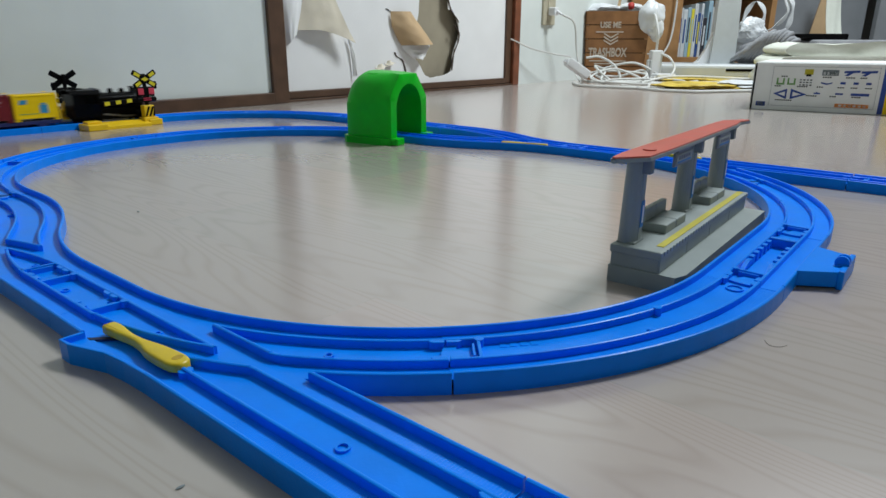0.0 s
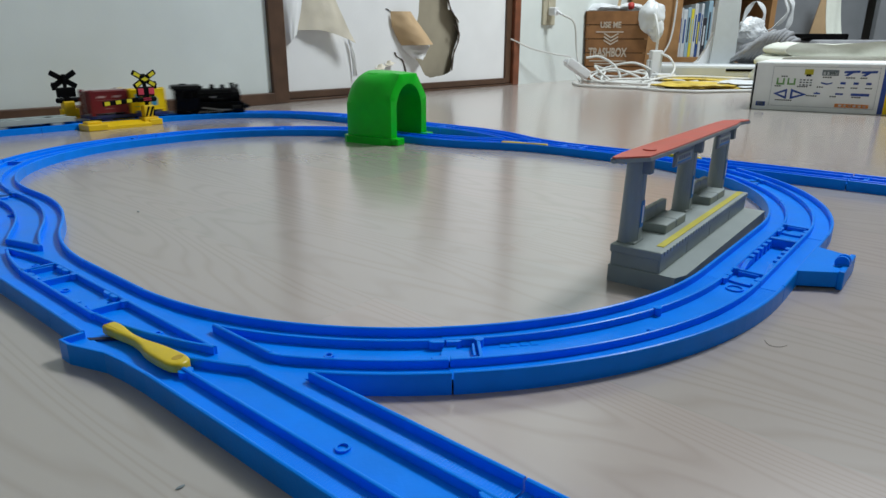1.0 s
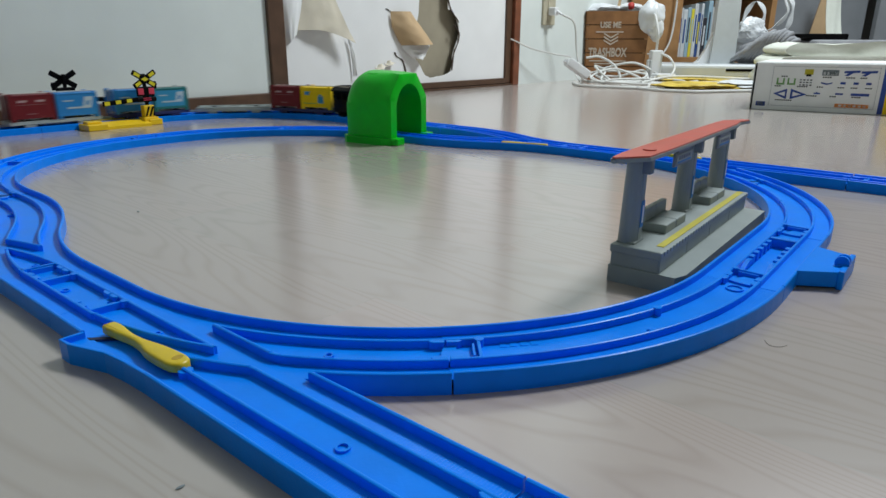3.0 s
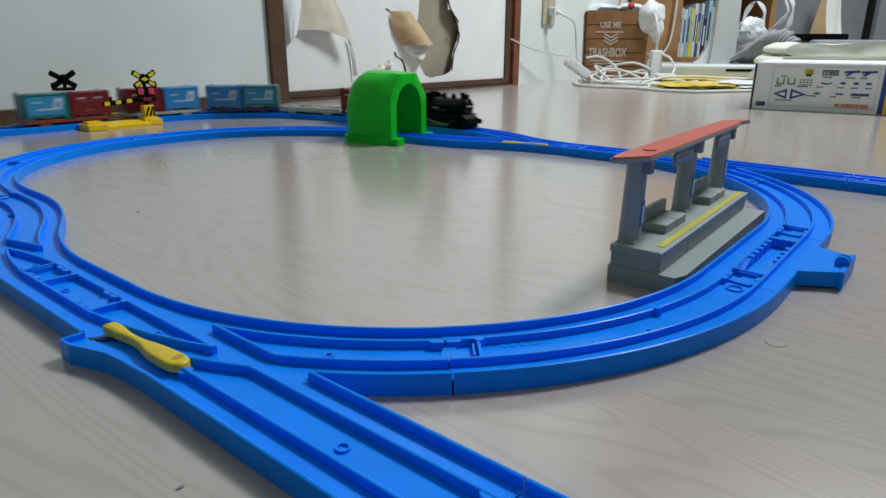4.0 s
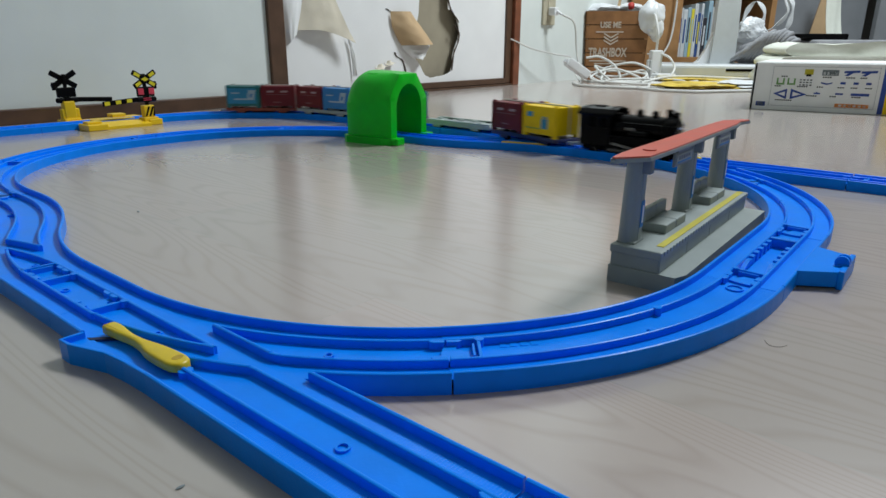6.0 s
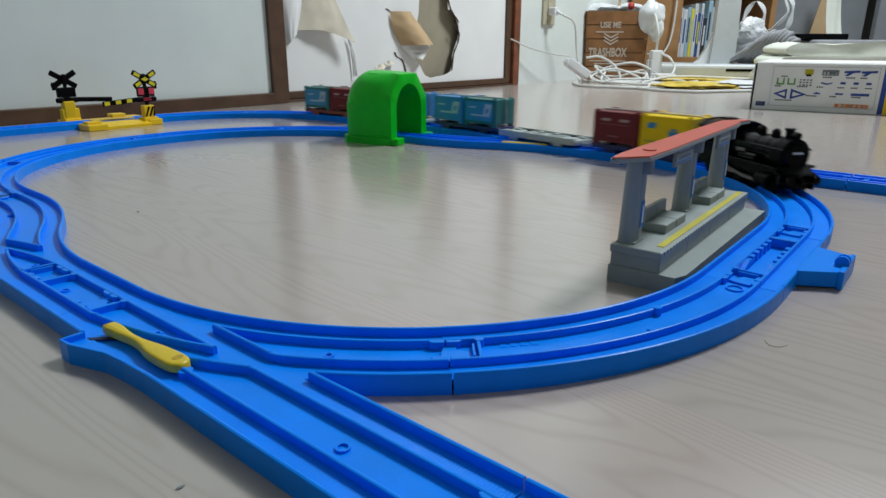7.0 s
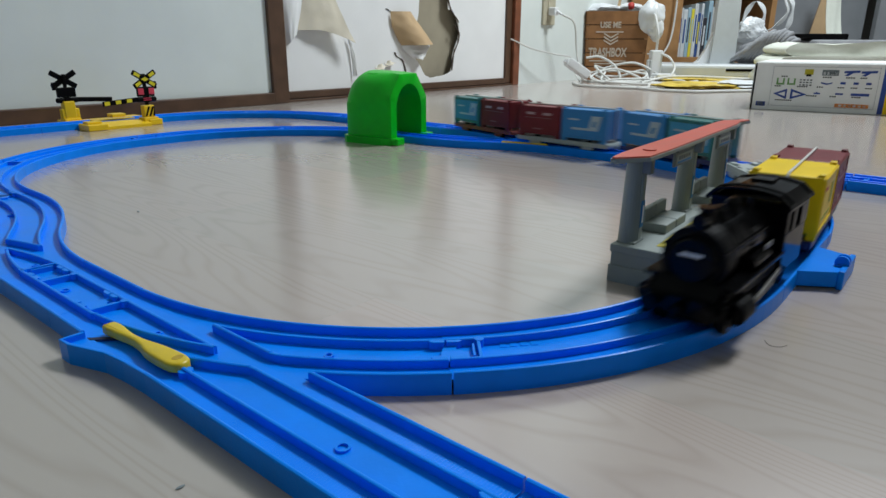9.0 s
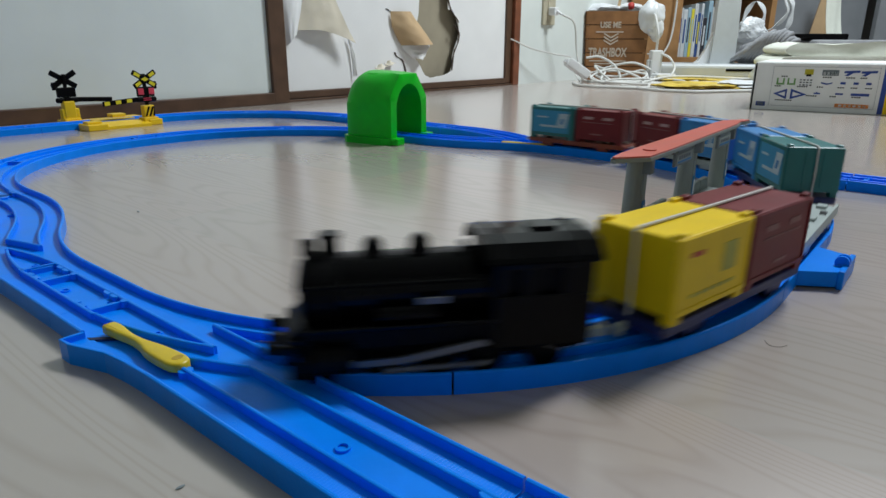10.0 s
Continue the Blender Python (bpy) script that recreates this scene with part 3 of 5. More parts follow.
def level_crossing():
    """Local x runs along the track, y across it towards the room's middle."""
    ob = thing("toy_level_crossing", lay(-0.7035, 0.104, 0, 90), "yellow plastic toy level crossing with black signals and lowered barriers", "toy crossing")
    for s in (1, -1):
        ramp = [(s * 0.0205, 0.0085), (s * 0.0205, 0.0), (s * 0.0510, 0.0), (s * 0.0510, 0.0040), (s * 0.0330, 0.0085)]
        part("ramp", prism(bmesh.new(), ramp, "x", -0.030, 0.034), YELLOW, ob)
        part("ramp_kerb", bx(-0.057, -0.030, *sorted((s * 0.0205, s * 0.0540)), 0.0, 0.0085, 0.001), YELLOW, ob)
        part("ramp_block", bx(-0.053, -0.033, *sorted((s * 0.0260, s * 0.0420)), 0.008, 0.0118, 0.001), YELLOW, ob)
        part("ramp_kerb", bx(0.034, 0.054, *sorted((s * 0.0205, s * 0.0450)), 0.0, 0.0085, 0.001), YELLOW, ob)
    part("ramp_block", bx(0.010, 0.031, 0.0240, 0.0420, 0.008, 0.0135, 0.001), YELLOW, ob)
    part("middle_plate", bx(-0.030, 0.030, -0.0072, 0.0072, BED, TOP + 0.0012, 0.0006), YELLOW, ob)
    warning_signal(ob, 0.0385, -0.034, -1, -1, True)
    warning_signal(ob, -0.0455, 0.034, 1, 1, False)
    part("block_shoulder", bx(-0.0570, -0.0325, 0.029, 0.039, 0.0110, 0.0255, 0.0015), YELLOW, ob)
    return ob


level_crossing()


# ---- tunnel ----
def tunnel():
    """Local x along the track, y across it; feet, an eight-sided shell and a round opening."""
    ob = thing("toy_tunnel", lay(-0.2895, 0.2650, 0, 8), "bright green plastic toy tunnel standing over the inner track", "toy tunnel")
    w, h, half = 0.040, 0.0855, 0.036
    bm = bmesh.new()
    k = 32
    outer = [(-w, 0.0), (-w, 0.0560), (-w * 0.46, h - 0.0015), (w * 0.46, h - 0.0015), (w, 0.0560), (w, 0.0)]
    # resample outer and inner outlines to the same number of points
    inner = [(-0.0272 * math.cos(math.pi * i / k), 0.040 + 0.031 * math.sin(math.pi * i / k)) for i in range(k + 1)]
    inner = [(-0.0272, 0.0)] + inner + [(0.0272, 0.0)]

    def reach(a):
        """Outer outline met by a ray from (0, 0.040) at angle a."""
        d = Vector((math.cos(a), math.sin(a)))
        best = None
        for p, q in zip(outer, outer[1:]):
            p, q = Vector((p[0], p[1] - 0.040)), Vector((q[0], q[1] - 0.040))
            e = q - p
            den = d.x * e.y - d.y * e.x
            if abs(den) < 1e-9:
                continue
            t = (p.x * e.y - p.y * e.x) / den
            s = (p.x * d.y - p.y * d.x) / den
            if t > 0 and -1e-6 <= s <= 1 + 1e-6 and (best is None or t < best):
                best = t
        return (d.x * best, 0.040 + d.y * best)
    out = [(-w, 0.0)] + [reach(math.pi - math.pi * i / k) for i in range(k + 1)] + [(w, 0.0)]
    # an eight-sided front that turns into a round barrel, drawn in at its back
    arch = [(-w, 0.0)]
    for i in range(k + 1):
        a = math.pi - math.pi * i / k
        c, d = math.cos(a), math.sin(a)
        r = (abs(c / w) ** 2.5 + abs(d / (h - 0.0395)) ** 2.5) ** -0.4
        arch.append((c * r, 0.040 + d * r))
    arch.append((w, 0.0))
    sections = [(-half, 1.0, 0.83), (-half + 0.004, 1.0, 0.90), (-half + 0.010, 1.0, 0.955), (-0.018, 1.0, 1.0), (-0.004, 1.0, 1.02), (0.010, 0.8, 1.015), (0.022, 0.45, 1.0), (half - 0.006, 0.12, 0.99), (half - 0.001, 0.0, 0.985), (half, 0.0, 0.965)]
    ro, ri = [], []
    for x, b, f in sections:
        ring = []
        for p, q in zip(out, arch):
            y, z = p[0] + (q[0] - p[0]) * b, p[1] + (q[1] - p[1]) * b
            ring.append(bm.verts.new((x, y * f, z * min(1.0, f) if z > 0.05 else z)))
        ro.append(ring)
        ri.append([bm.verts.new((x, p[0] * min(1.0, f + 0.03), p[1] if f > 0.9 else p[1] * f)) for p in inner])
    n = len(out)
    for a, b in ((ro, 1), (ri, -1)):
        for r0, r1 in zip(a, a[1:]):
            for i in range(n - 1):
                bm.faces.new((r0[i], r0[i + 1], r1[i + 1], r1[i]))
    for e in (0, -1):
        for i in range(n - 1):
            bm.faces.new((ro[e][i], ro[e][i + 1], ri[e][i + 1], ri[e][i]))
    for side in (0, n - 1):
        for j in range(len(sections) - 1):
            bm.faces.new((ro[j][side], ro[j + 1][side], ri[j + 1][side], ri[j][side]))
    part("shell", bm, GREEN, ob, smooth=True)
    for s in (1, -1):
        part("foot_flange", prism(bmesh.new(), [(-half - 0.002, s * 0.0375), (-half + 0.008, s * 0.0455), (half - 0.012, s * 0.0455), (half + 0.001, s * 0.041), (half + 0.001, s * 0.0300), (-half - 0.002, s * 0.0300)], "z", 0.0, 0.0085), GREEN, ob)
        part("front_toe", bx(half - 0.002, half + 0.010, *sorted((s * 0.0250, s * 0.0400)), 0.0, 0.0085, 0.0012), GREEN, ob)
    cap = bmesh.new()
    bmesh.ops.create_uvsphere(cap, u_segments=24, v_segments=10, radius=1, matrix=Matrix.LocRotScale((-0.004, 0, 0.0822), None, (0.024, 0.022, 0.0030)))
    part("top_dome", cap, GREEN, ob, smooth=True)


tunnel()


# ---- station ----
def station():
    """Local x along the platform, -y towards the track."""
    ob = thing("toy_station", lay(0.1572, -0.0258, 0, 92), "grey plastic toy station platform with a red roof", "toy station")
    base = [(0.0, 0.0), (0.0, -0.0345), (0.008, -0.0375), (0.171, -0.0395), (0.171, 0.0)]
    part("base", prism(bmesh.new(), base, "z", 0.0, 0.0090), GREY, ob)
    part("platform_core", bx(0.001, 0.1700, -0.0255, -0.0006, 0.0088, 0.0165, 0.0003), GREY, ob)
    for i in range(4):
        x = 0.0010 + 0.0425 * i
        part("platform_panel", bx(x + 0.0004, x + 0.0417, -0.0263, -0.0253, 0.0090, 0.0160, 0.0003), GREY, ob)
    part("platform_top", bx(0.0, 0.1710, -0.0270, 0.0, 0.0158, 0.0202, 0.0008), GREY, ob)
    part("yellow_line", bx(0.010, 0.1690, -0.0244, -0.0206, 0.0201, 0.0205), LINE_YELLOW, ob, "yellow warning line")
    for i in range(36):
        x = 0.0030 + 0.00465 * i
        part("edge_tooth", bx(x, x + 0.0032, -0.0275, -0.0267, 0.0180, 0.0202, 0.0002), GREY, ob)
    for i, x in enumerate((0.0115, 0.0945, 0.1760 - 0.0085)):
        bm = bmesh.new()
        for sx, sy in ((0.0, 0.0),):
            lo = [(x + 0.0072 * math.cos(a), -0.0052 + 0.0052 * math.sin(a), 0.0198) for a in [2 * math.pi * j / 24 for j in range(24)]]
            hi = [(x + 0.0064 * math.cos(a) + 0.001, -0.0056 + 0.0046 * math.sin(a), 0.0640) for a in [2 * math.pi * j / 24 for j in range(24)]]
            lo, hi = [bm.verts.new(p) for p in lo], [bm.verts.new(p) for p in hi]
            bm.faces.new(lo)
            bm.faces.new(hi)
            for j in range(24):
                bm.faces.new((lo[j], lo[(j + 1) % 24], hi[(j + 1) % 24], hi[j]))
        p = part("pillar", bm, GREY, ob)
        part("pillar_spine", bx(x - 0.0015, x + 0.0035, -0.0106, -0.0080, 0.0198, 0.0640, 0.0006), GREY, ob)
        part("pillar_foot", bx(x - 0.0065, x + 0.0065, -0.0110, -0.0010, 0.0198, 0.0212, 0.0008), GREY, ob)
        sign = part("pillar_sign", bx(x - 0.0010, x + 0.0032, -0.0110, -0.0105, 0.0280, 0.0420, 0.0002), PRINT_BLUE, ob, "small blue sign with a pale bar")
        part("pale_bar", bx(x + 0.0003, x + 0.0019, -0.0112, -0.0110, 0.0305, 0.0395), PRINT_WHITE, sign)
        part("bracket", bx(x - 0.002, x + 0.003, -0.0140, -0.0085, 0.0560, 0.0645, 0.0006), GREY_DARK, ob)
    # roof, raised to its two long edges
    bm = bmesh.new()
    secs = [(-0.012, -0.0045, -0.0015), (0.002, -0.0160, 0.0000), (0.030, -0.0165, 0.0005), (0.168, -0.0150, 0.0005), (0.184, -0.0130, -0.0005), (0.200, -0.0155, -0.0100)]
    rows = []
    for x, y0, y1 in secs:
        ym = (y0 + y1) / 2
        rows.append([bm.verts.new((x, y, z)) for y, z in ((y0, 0.0658), (ym, 0.0650), (y1, 0.0658), (y1, 0.0640), (ym, 0.0634), (y0, 0.0640))])
    for a, b in zip(rows, rows[1:]):
        for j in range(6):
            bm.faces.new((a[j], a[(j + 1) % 6], b[(j + 1) % 6], b[j]))
    bm.faces.new(rows[0])
    bm.faces.new(rows[-1])
    part("roof", bm, GREY, ob, "grey roof slab")
    bm = bmesh.new()
    top = []
    for x, y0, y1 in secs:
        c = 0.0006
        top.append([bm.verts.new((x * 0.996 + 0.0004, y, z)) for y, z in ((y0 + c, 0.0658), (y0 + c, 0.0666), (y1 - c, 0.0666), (y1 - c, 0.0658))])
    for a, b in zip(top, top[1:]):
        for j in range(4):
            bm.faces.new((a[j], a[(j + 1) % 4], b[(j + 1) % 4], b[j]))
    bm.faces.new(top[0])
    bm.faces.new(top[-1])
    part("roof_cover", bm, ROOF_RED, ob, "salmon red roof cover")
    part("roof_cap", cyl(bmesh.new(), (0.020, -0.0085, 0.0664), (0.020, -0.0085, 0.0672), 0.0034, k=24), ROOF_RED, ob)
    for x in (0.042, 0.122):
        board = part("hanging_sign", bx(x, x + 0.030, -0.0150, -0.0136, 0.0550, 0.0625, 0.0004), GREY_DARK, ob, "hanging station sign with pale bars")
        part("sign_face", bx(x + 0.002, x + 0.028, -0.0153, -0.0150, 0.0562, 0.0613), GREY, board)
        part("blue_bar", bx(x + 0.004, x + 0.026, -0.0155, -0.0153, 0.0566, 0.0576), PRINT_BLUE, board)
        for k in range(5):
            part("dark_bar", bx(x + 0.006 + 0.004 * k, x + 0.0088 + 0.004 * k, -0.0155, -0.0153, 0.0586, 0.0604), PRINT_GREY, board)
        part("sign_hanger", bx(x + 0.004, x + 0.026, -0.0150, -0.0120, 0.0620, 0.0642, 0.0003), GREY_DARK, ob)
    for x in (0.034, 0.116):
        seat = bmesh.new()
        box(seat, x, x + 0.0165, -0.0170, -0.0035, 0.0198, 0.0252, 0.0008)
        box(seat, x + 0.0170, x + 0.0335, -0.0170, -0.0035, 0.0198, 0.0252, 0.0008)
        part("bench_seat", seat, GREY, ob)
        back = bmesh.new()
        box(back, x, x + 0.0165, -0.0050, -0.0015, 0.0198, 0.0320, 0.0008)
        box(back, x + 0.0170, x + 0.0335, -0.0050, -0.0015, 0.0198, 0.0320, 0.0008)
        part("bench_back", back, GREY, ob)


LINE_YELLOW = mat("yellow_line_paint", (0.50, 0.43, 0.02), 0.5, spots=0.08, spot_scale=120)
station()


# ---- left wall: papered wall, posts, torn sliding door ----
BACKING = mat("beige_backing_board", (0.33, 0.29, 0.21), 0.8, spots=0.12, spot_scale=14)
KRAFT = mat("kraft_paper", (0.52, 0.36, 0.20), 0.75, spots=0.10, spot_scale=20)
TORN = mat("torn_paper", (0.66, 0.60, 0.48), 0.8, spots=0.06, spot_scale=18, bump=0.12, bump_scale=200)
DARK_GAP = mat("dark_torn_edge", (0.05, 0.03, 0.02), 0.8, spots=0.2)
PAPER_DOOR = mat("white_door_paper", (0.84, 0.84, 0.83), 0.7, spots=0.03, spot_scale=10, bump=0.15, bump_scale=300)

whole("wall_west", bx(-5.2, 0.477, 0.0, 0.10, 0.0, 2.4), PAPER, wallpose(0, 0.01), "white papered wall", "wall", kind="structure")
whole("wall_west_far", bx(1.362, 3.6, 0.0, 0.10, 0.0, 2.4), PAPER, wallpose(0, 0.0), "white papered wall", "wall", kind="structure")
whole("wall_above_door", bx(0.515, 1.332, 0.0, 0.10, 1.80, 2.4), PAPER, wallpose(0, 0.0), "white papered wall", "wall", kind="structure")
whole("baseboard", bx(-2.6, 0.477, -0.012, 0.0, 0.0, 0.0225, 0.0015), WOOD_DARK, wallpose(0, 0.008), "dark brown wooden baseboard", "baseboard", kind="structure")
whole("post_1", bx(0.477, 0.515, -0.006, 0.10, 0.0, 2.4, 0.002), WOOD_DARK, wallpose(0, 0.012), "dark brown wooden post", "post", kind="structure")
whole("post_2", bx(1.332, 1.362, -0.006, 0.10, 0.0, 2.4, 0.002), WOOD_RED, wallpose(0, 0.006), "red-brown wooden post", "post", kind="structure")
whole("door_sill", bx(0.515, 1.332, -0.004, 0.06, 0.0, 0.0050, 0.001), WOOD_DARK, wallpose(0, 0.004), "dark wooden door sill", "sill", kind="structure")


def paper_sheet(bm, outline, hole, y0, y1):
    """A thick sheet with a ragged hole, in the plane of the door."""
    edges = []
    for loop in (outline, hole):
        vs = [bm.verts.new((p[0], y0, p[1])) for p in loop]
        edges += [bm.edges.new((vs[i], vs[(i + 1) % len(vs)])) for i in range(len(vs))]
    g = bmesh.ops.triangle_fill(bm, edges=edges, use_beauty=True, use_dissolve=False)
    faces = [f for f in g["geom"] if isinstance(f, bmesh.types.BMFace)]
    ext = bmesh.ops.extrude_face_region(bm, geom=faces)
    for v in ext["geom"]:
        if isinstance(v, bmesh.types.BMVert):
            v.co.y = y1
    return bm


def ragged(pts, k=5, amount=0.004, seed=3):
    rnd = random.Random(seed)
    out = []
    for a, b in zip(pts, pts[1:] + pts[:1]):
        for i in range(k):
            t = i / k
            out.append((a[0] + (b[0] - a[0]) * t + rnd.uniform(-amount, amount), a[1] + (b[1] - a[1]) * t + rnd.uniform(-amount, amount)))
    return out


def curled(bm, origin, across, down, width, length, bend, k=14, thick=0.0012, taper=0.0):
    """A sheet of paper that hangs from an edge and bends out of the wall; local -y is out."""
    rows = []
    for i in range(k + 1):
        t = i / k
        a = bend * t
        rad = length / bend
        out, fall = rad * (1 - math.cos(a)), rad * math.sin(a)
        row = []
        for j in range(9):
            s = (j / 8 - 0.5) * width * (1 - taper * t)
            wav = 0.004 * math.sin(7 * s / width + 3 * t)
            row.append((origin[0] + across[0] * s + down[0] * fall, origin[1] - out - wav, origin[2] + across[1] * s + down[1] * fall))
        rows.append(row)
    front = [[bm.verts.new(p) for p in r] for r in rows]
    back = [[bm.verts.new((p[0], p[1] + thick, p[2])) for p in r] for r in rows]
    for g in (front, back):
        for r0, r1 in zip(g, g[1:]):
            for j in range(8):
                bm.faces.new((r0[j], r0[j + 1], r1[j + 1], r1[j]))
    for j in range(8):
        bm.faces.new((front[0][j], front[0][j + 1], back[0][j + 1], back[0][j]))
        bm.faces.new((front[-1][j], front[-1][j + 1], back[-1][j + 1], back[-1][j]))
    for i in range(k):
        for j in (0, 8):
            bm.faces.new((front[i][j], front[i + 1][j], back[i + 1][j], back[i][j]))
    return bm


def bulged(bm, left, right, belly, lift, hollow=0.0, thick=0.0010):
    """A torn sheet between two edges given in the door's plane; belly: how far its middle stands out, lift: its right edge."""
    def at(pts, t):
        (a, b), (c, d), (e, f) = pts
        return ((1 - t) ** 2 * a + 2 * t * (1 - t) * c + t * t * e, (1 - t) ** 2 * b + 2 * t * (1 - t) * d + t * t * f)
    k = 16
    grid = []
    for i in range(k + 1):
        t = i / k
        (xa, za), (xb, zb) = at(left, t), at(right, t)
        row = []
        for j in range(k + 1):
            q = j / k
            out = belly * math.sin(math.pi * q) * (0.4 + 0.6 * t) + lift * q * q * t + 0.002 * noise.noise(Vector((q * 5, t * 5, belly * 90)))
            row.append((xa + (xb - xa) * q, -0.001 - out, za + (zb - za) * q + hollow * math.sin(math.pi * q) * t * t))
        grid.append(row)
    front = [[bm.verts.new(p) for p in r] for r in grid]
    back = [[bm.verts.new((p[0], p[1] + thick, p[2])) for p in r] for r in grid]
    for g in (front, back):
        for r0, r1 in zip(g, g[1:]):
            for j in range(k):
                bm.faces.new((r0[j], r0[j + 1], r1[j + 1], r1[j]))
    for e in (0, k):
        for j in range(k):
            bm.faces.new((front[e][j], front[e][j + 1], back[e][j + 1], back[e][j]))
            bm.faces.new((front[j][e], front[j + 1][e], back[j + 1][e], back[j][e]))
    return bm


def torn_door():
    ob = thing("sliding_door", wallpose(0, 0.0), "white paper sliding door, badly torn, in a dark wooden frame", "door")
    ob["kind"] = "structure"
    part("frame_stile", bx(1.304, 1.330, -0.002, 0.030, 0.006, 1.80, 0.0015), WOOD_DARK, ob)
    part("frame_stile", bx(0.5165, 0.5210, -0.002, 0.030, 0.006, 1.80, 0.001), WOOD_DARK, ob)
    part("bottom_rail", bx(0.5210, 1.304, -0.002, 0.030, 0.006, 0.0215, 0.0015), WOOD_DARK, ob)
    part("top_rail", bx(0.5210, 1.304, -0.002, 0.030, 1.775, 1.80, 0.0015), WOOD_DARK, ob)
    part("backing_board", bx(0.5210, 1.304, 0.024, 0.030, 0.0215, 1.775), BACKING, ob, "beige board behind the torn paper")
    hole = [(0.925, 0.46), (0.935, 0.22), (0.918, 0.145), (0.916, 0.090), (0.936, 0.066), (0.962, 0.037), (1.012, 0.036), (1.058, 0.048),
            (1.068, 0.093), (1.091, 0.140), (1.084, 0.176), (1.057, 0.203), (1.045, 0.226), (1.050, 0.47)]
    part("paper_sheet", paper_sheet(bmesh.new(), [(0.5210, 0.0215), (1.304, 0.0215), (1.304, 1.775), (0.5210, 1.775)], ragged([(p.x, p.y) for p in smooth_line([(a, b, 0) for a, b in hole], 4)][:-1], 2, 0.0010), 0.004, 0.007), PAPER_DOOR, ob, "white paper with a ragged hole")
    # brown core that shows along the tear
    for pts in ([(1.045, 0.226), (1.057, 0.203), (1.084, 0.178), (1.089, 0.172)], [(1.070, 0.165), (1.091, 0.145), (1.086, 0.120), (1.070, 0.093), (1.062, 0.050)],
                [(0.845, 0.098), (0.852, 0.088), (0.872, 0.078), (0.884, 0.048)], [(0.820, 0.196), (0.836, 0.189)]):
        bm = bmesh.new()
        line = smooth_line([(a, 0.0, b) for a, b in pts], 4)
        prev = None
        for i, p in enumerate(line):
            w = 0.0020 + 0.0007 * math.sin(i * 1.9)
            pair = [bm.verts.new((p.x - w, 0.0024, p.z)), bm.verts.new((p.x + w, 0.0024, p.z)), bm.verts.new((p.x + w, 0.0050, p.z)), bm.verts.new((p.x - w, 0.0050, p.z))]
            if prev:
                for j in range(4):
                    bm.faces.new((prev[j], prev[(j + 1) % 4], pair[(j + 1) % 4], pair[j]))
            prev = pair
        part("torn_edge", bm, DARK_GAP, ob, "dark brown torn core")
    # brown strip curling out of the tear, and the great white flap by the left post
    part("curled_strip", bulged(bmesh.new(), [(0.831, 0.190), (0.826, 0.150), (0.866, 0.114)], [(0.897, 0.192), (0.935, 0.155), (0.972, 0.116)], 0.026, 0.008), KRAFT, ob, "curled strip of brown paper", smooth=True)
    part("hanging_flap", bulged(bmesh.new(), [(0.606, 0.300), (0.578, 0.195), (0.545, 0.142)], [(0.627, 0.300), (0.650, 0.195), (0.698, 0.118)], 0.010, 0.022, 0.012), TORN, ob, "hanging flap of torn cream paper", smooth=True)
    part("hanging_flap", bulged(bmesh.new(), [(0.523, 0.330), (0.522, 0.220), (0.524, 0.110)], [(0.600, 0.330), (0.570, 0.190), (0.548, 0.136)], 0.008, 0.010), PAPER_DOOR, ob, "hanging flap of torn white paper", smooth=True)
    part("lifted_edge", bulged(bmesh.new(), [(0.692, 0.130), (0.704, 0.100), (0.707, 0.045)], [(0.701, 0.122), (0.712, 0.100), (0.714, 0.048)], 0.002, 0.005), PAPER_DOOR, ob, "lifted edge of torn white paper", smooth=True)
    part("hanging_flap", bulged(bmesh.new(), [(0.866, 0.113), (0.880, 0.096), (0.905, 0.084)], [(0.968, 0.114), (0.955, 0.098), (0.930, 0.078)], 0.014, 0.010), PAPER_DOOR, ob, "hanging flap of torn white paper", smooth=True)
    for x, z, s in ((0.790, 0.070, 0.030), (0.820, 0.078, 0.024)):
        part("paper_shred", curled(bmesh.new(), (x, 0.003, z), (0.9, 0.25), (0.5, -0.6), s, 0.020, 1.6, k=6, thick=0.0008), TORN, ob, smooth=True)


torn_door()


# ---- socket, plugs and cables ----
PLASTIC = mat("white_plastic", (0.72, 0.73, 0.73), 0.4, spots=0.04)
PLATE = mat("cream_plastic", (0.46, 0.42, 0.31), 0.45, spots=0.06)
CABLE = mat("white_cable", (0.66, 0.66, 0.63), 0.5, spots=0.05)


def wall_socket():
    ob = thing("wall_socket", wallpose(1.527, 0.0, 0.235), "cream plastic wall socket with a white plug in it", "socket")
    part("cover_plate", bx(-0.035, 0.035, -0.007, 0.0, -0.060, 0.060, 0.002), PLATE, ob)
    part("insert", bx(-0.011, 0.011, -0.009, -0.006, -0.045, 0.045, 0.001), PLATE, ob)
    plug = part("plug", bx(-0.013, 0.013, -0.034, -0.009, -0.032, -0.008, 0.004), PLASTIC, ob, "white plug")
    part("plug_neck", cyl(bmesh.new(), (0.0, -0.034, -0.02), (0.004, -0.050, -0.03), 0.005, 0.003, k=14), PLASTIC, plug)


wall_socket()


def cable(name, pts, r, label):
    bm = tube(bmesh.new(), smooth_line(pts, 8), r, 8)
    ob = part(name, bm, CABLE, smooth=True)
    tagged(ob, label, "cable", "cables on the floor")


def wp(a, out, z):
    p = WA + WD * a + WN * out
    return (p.x, p.y, z)


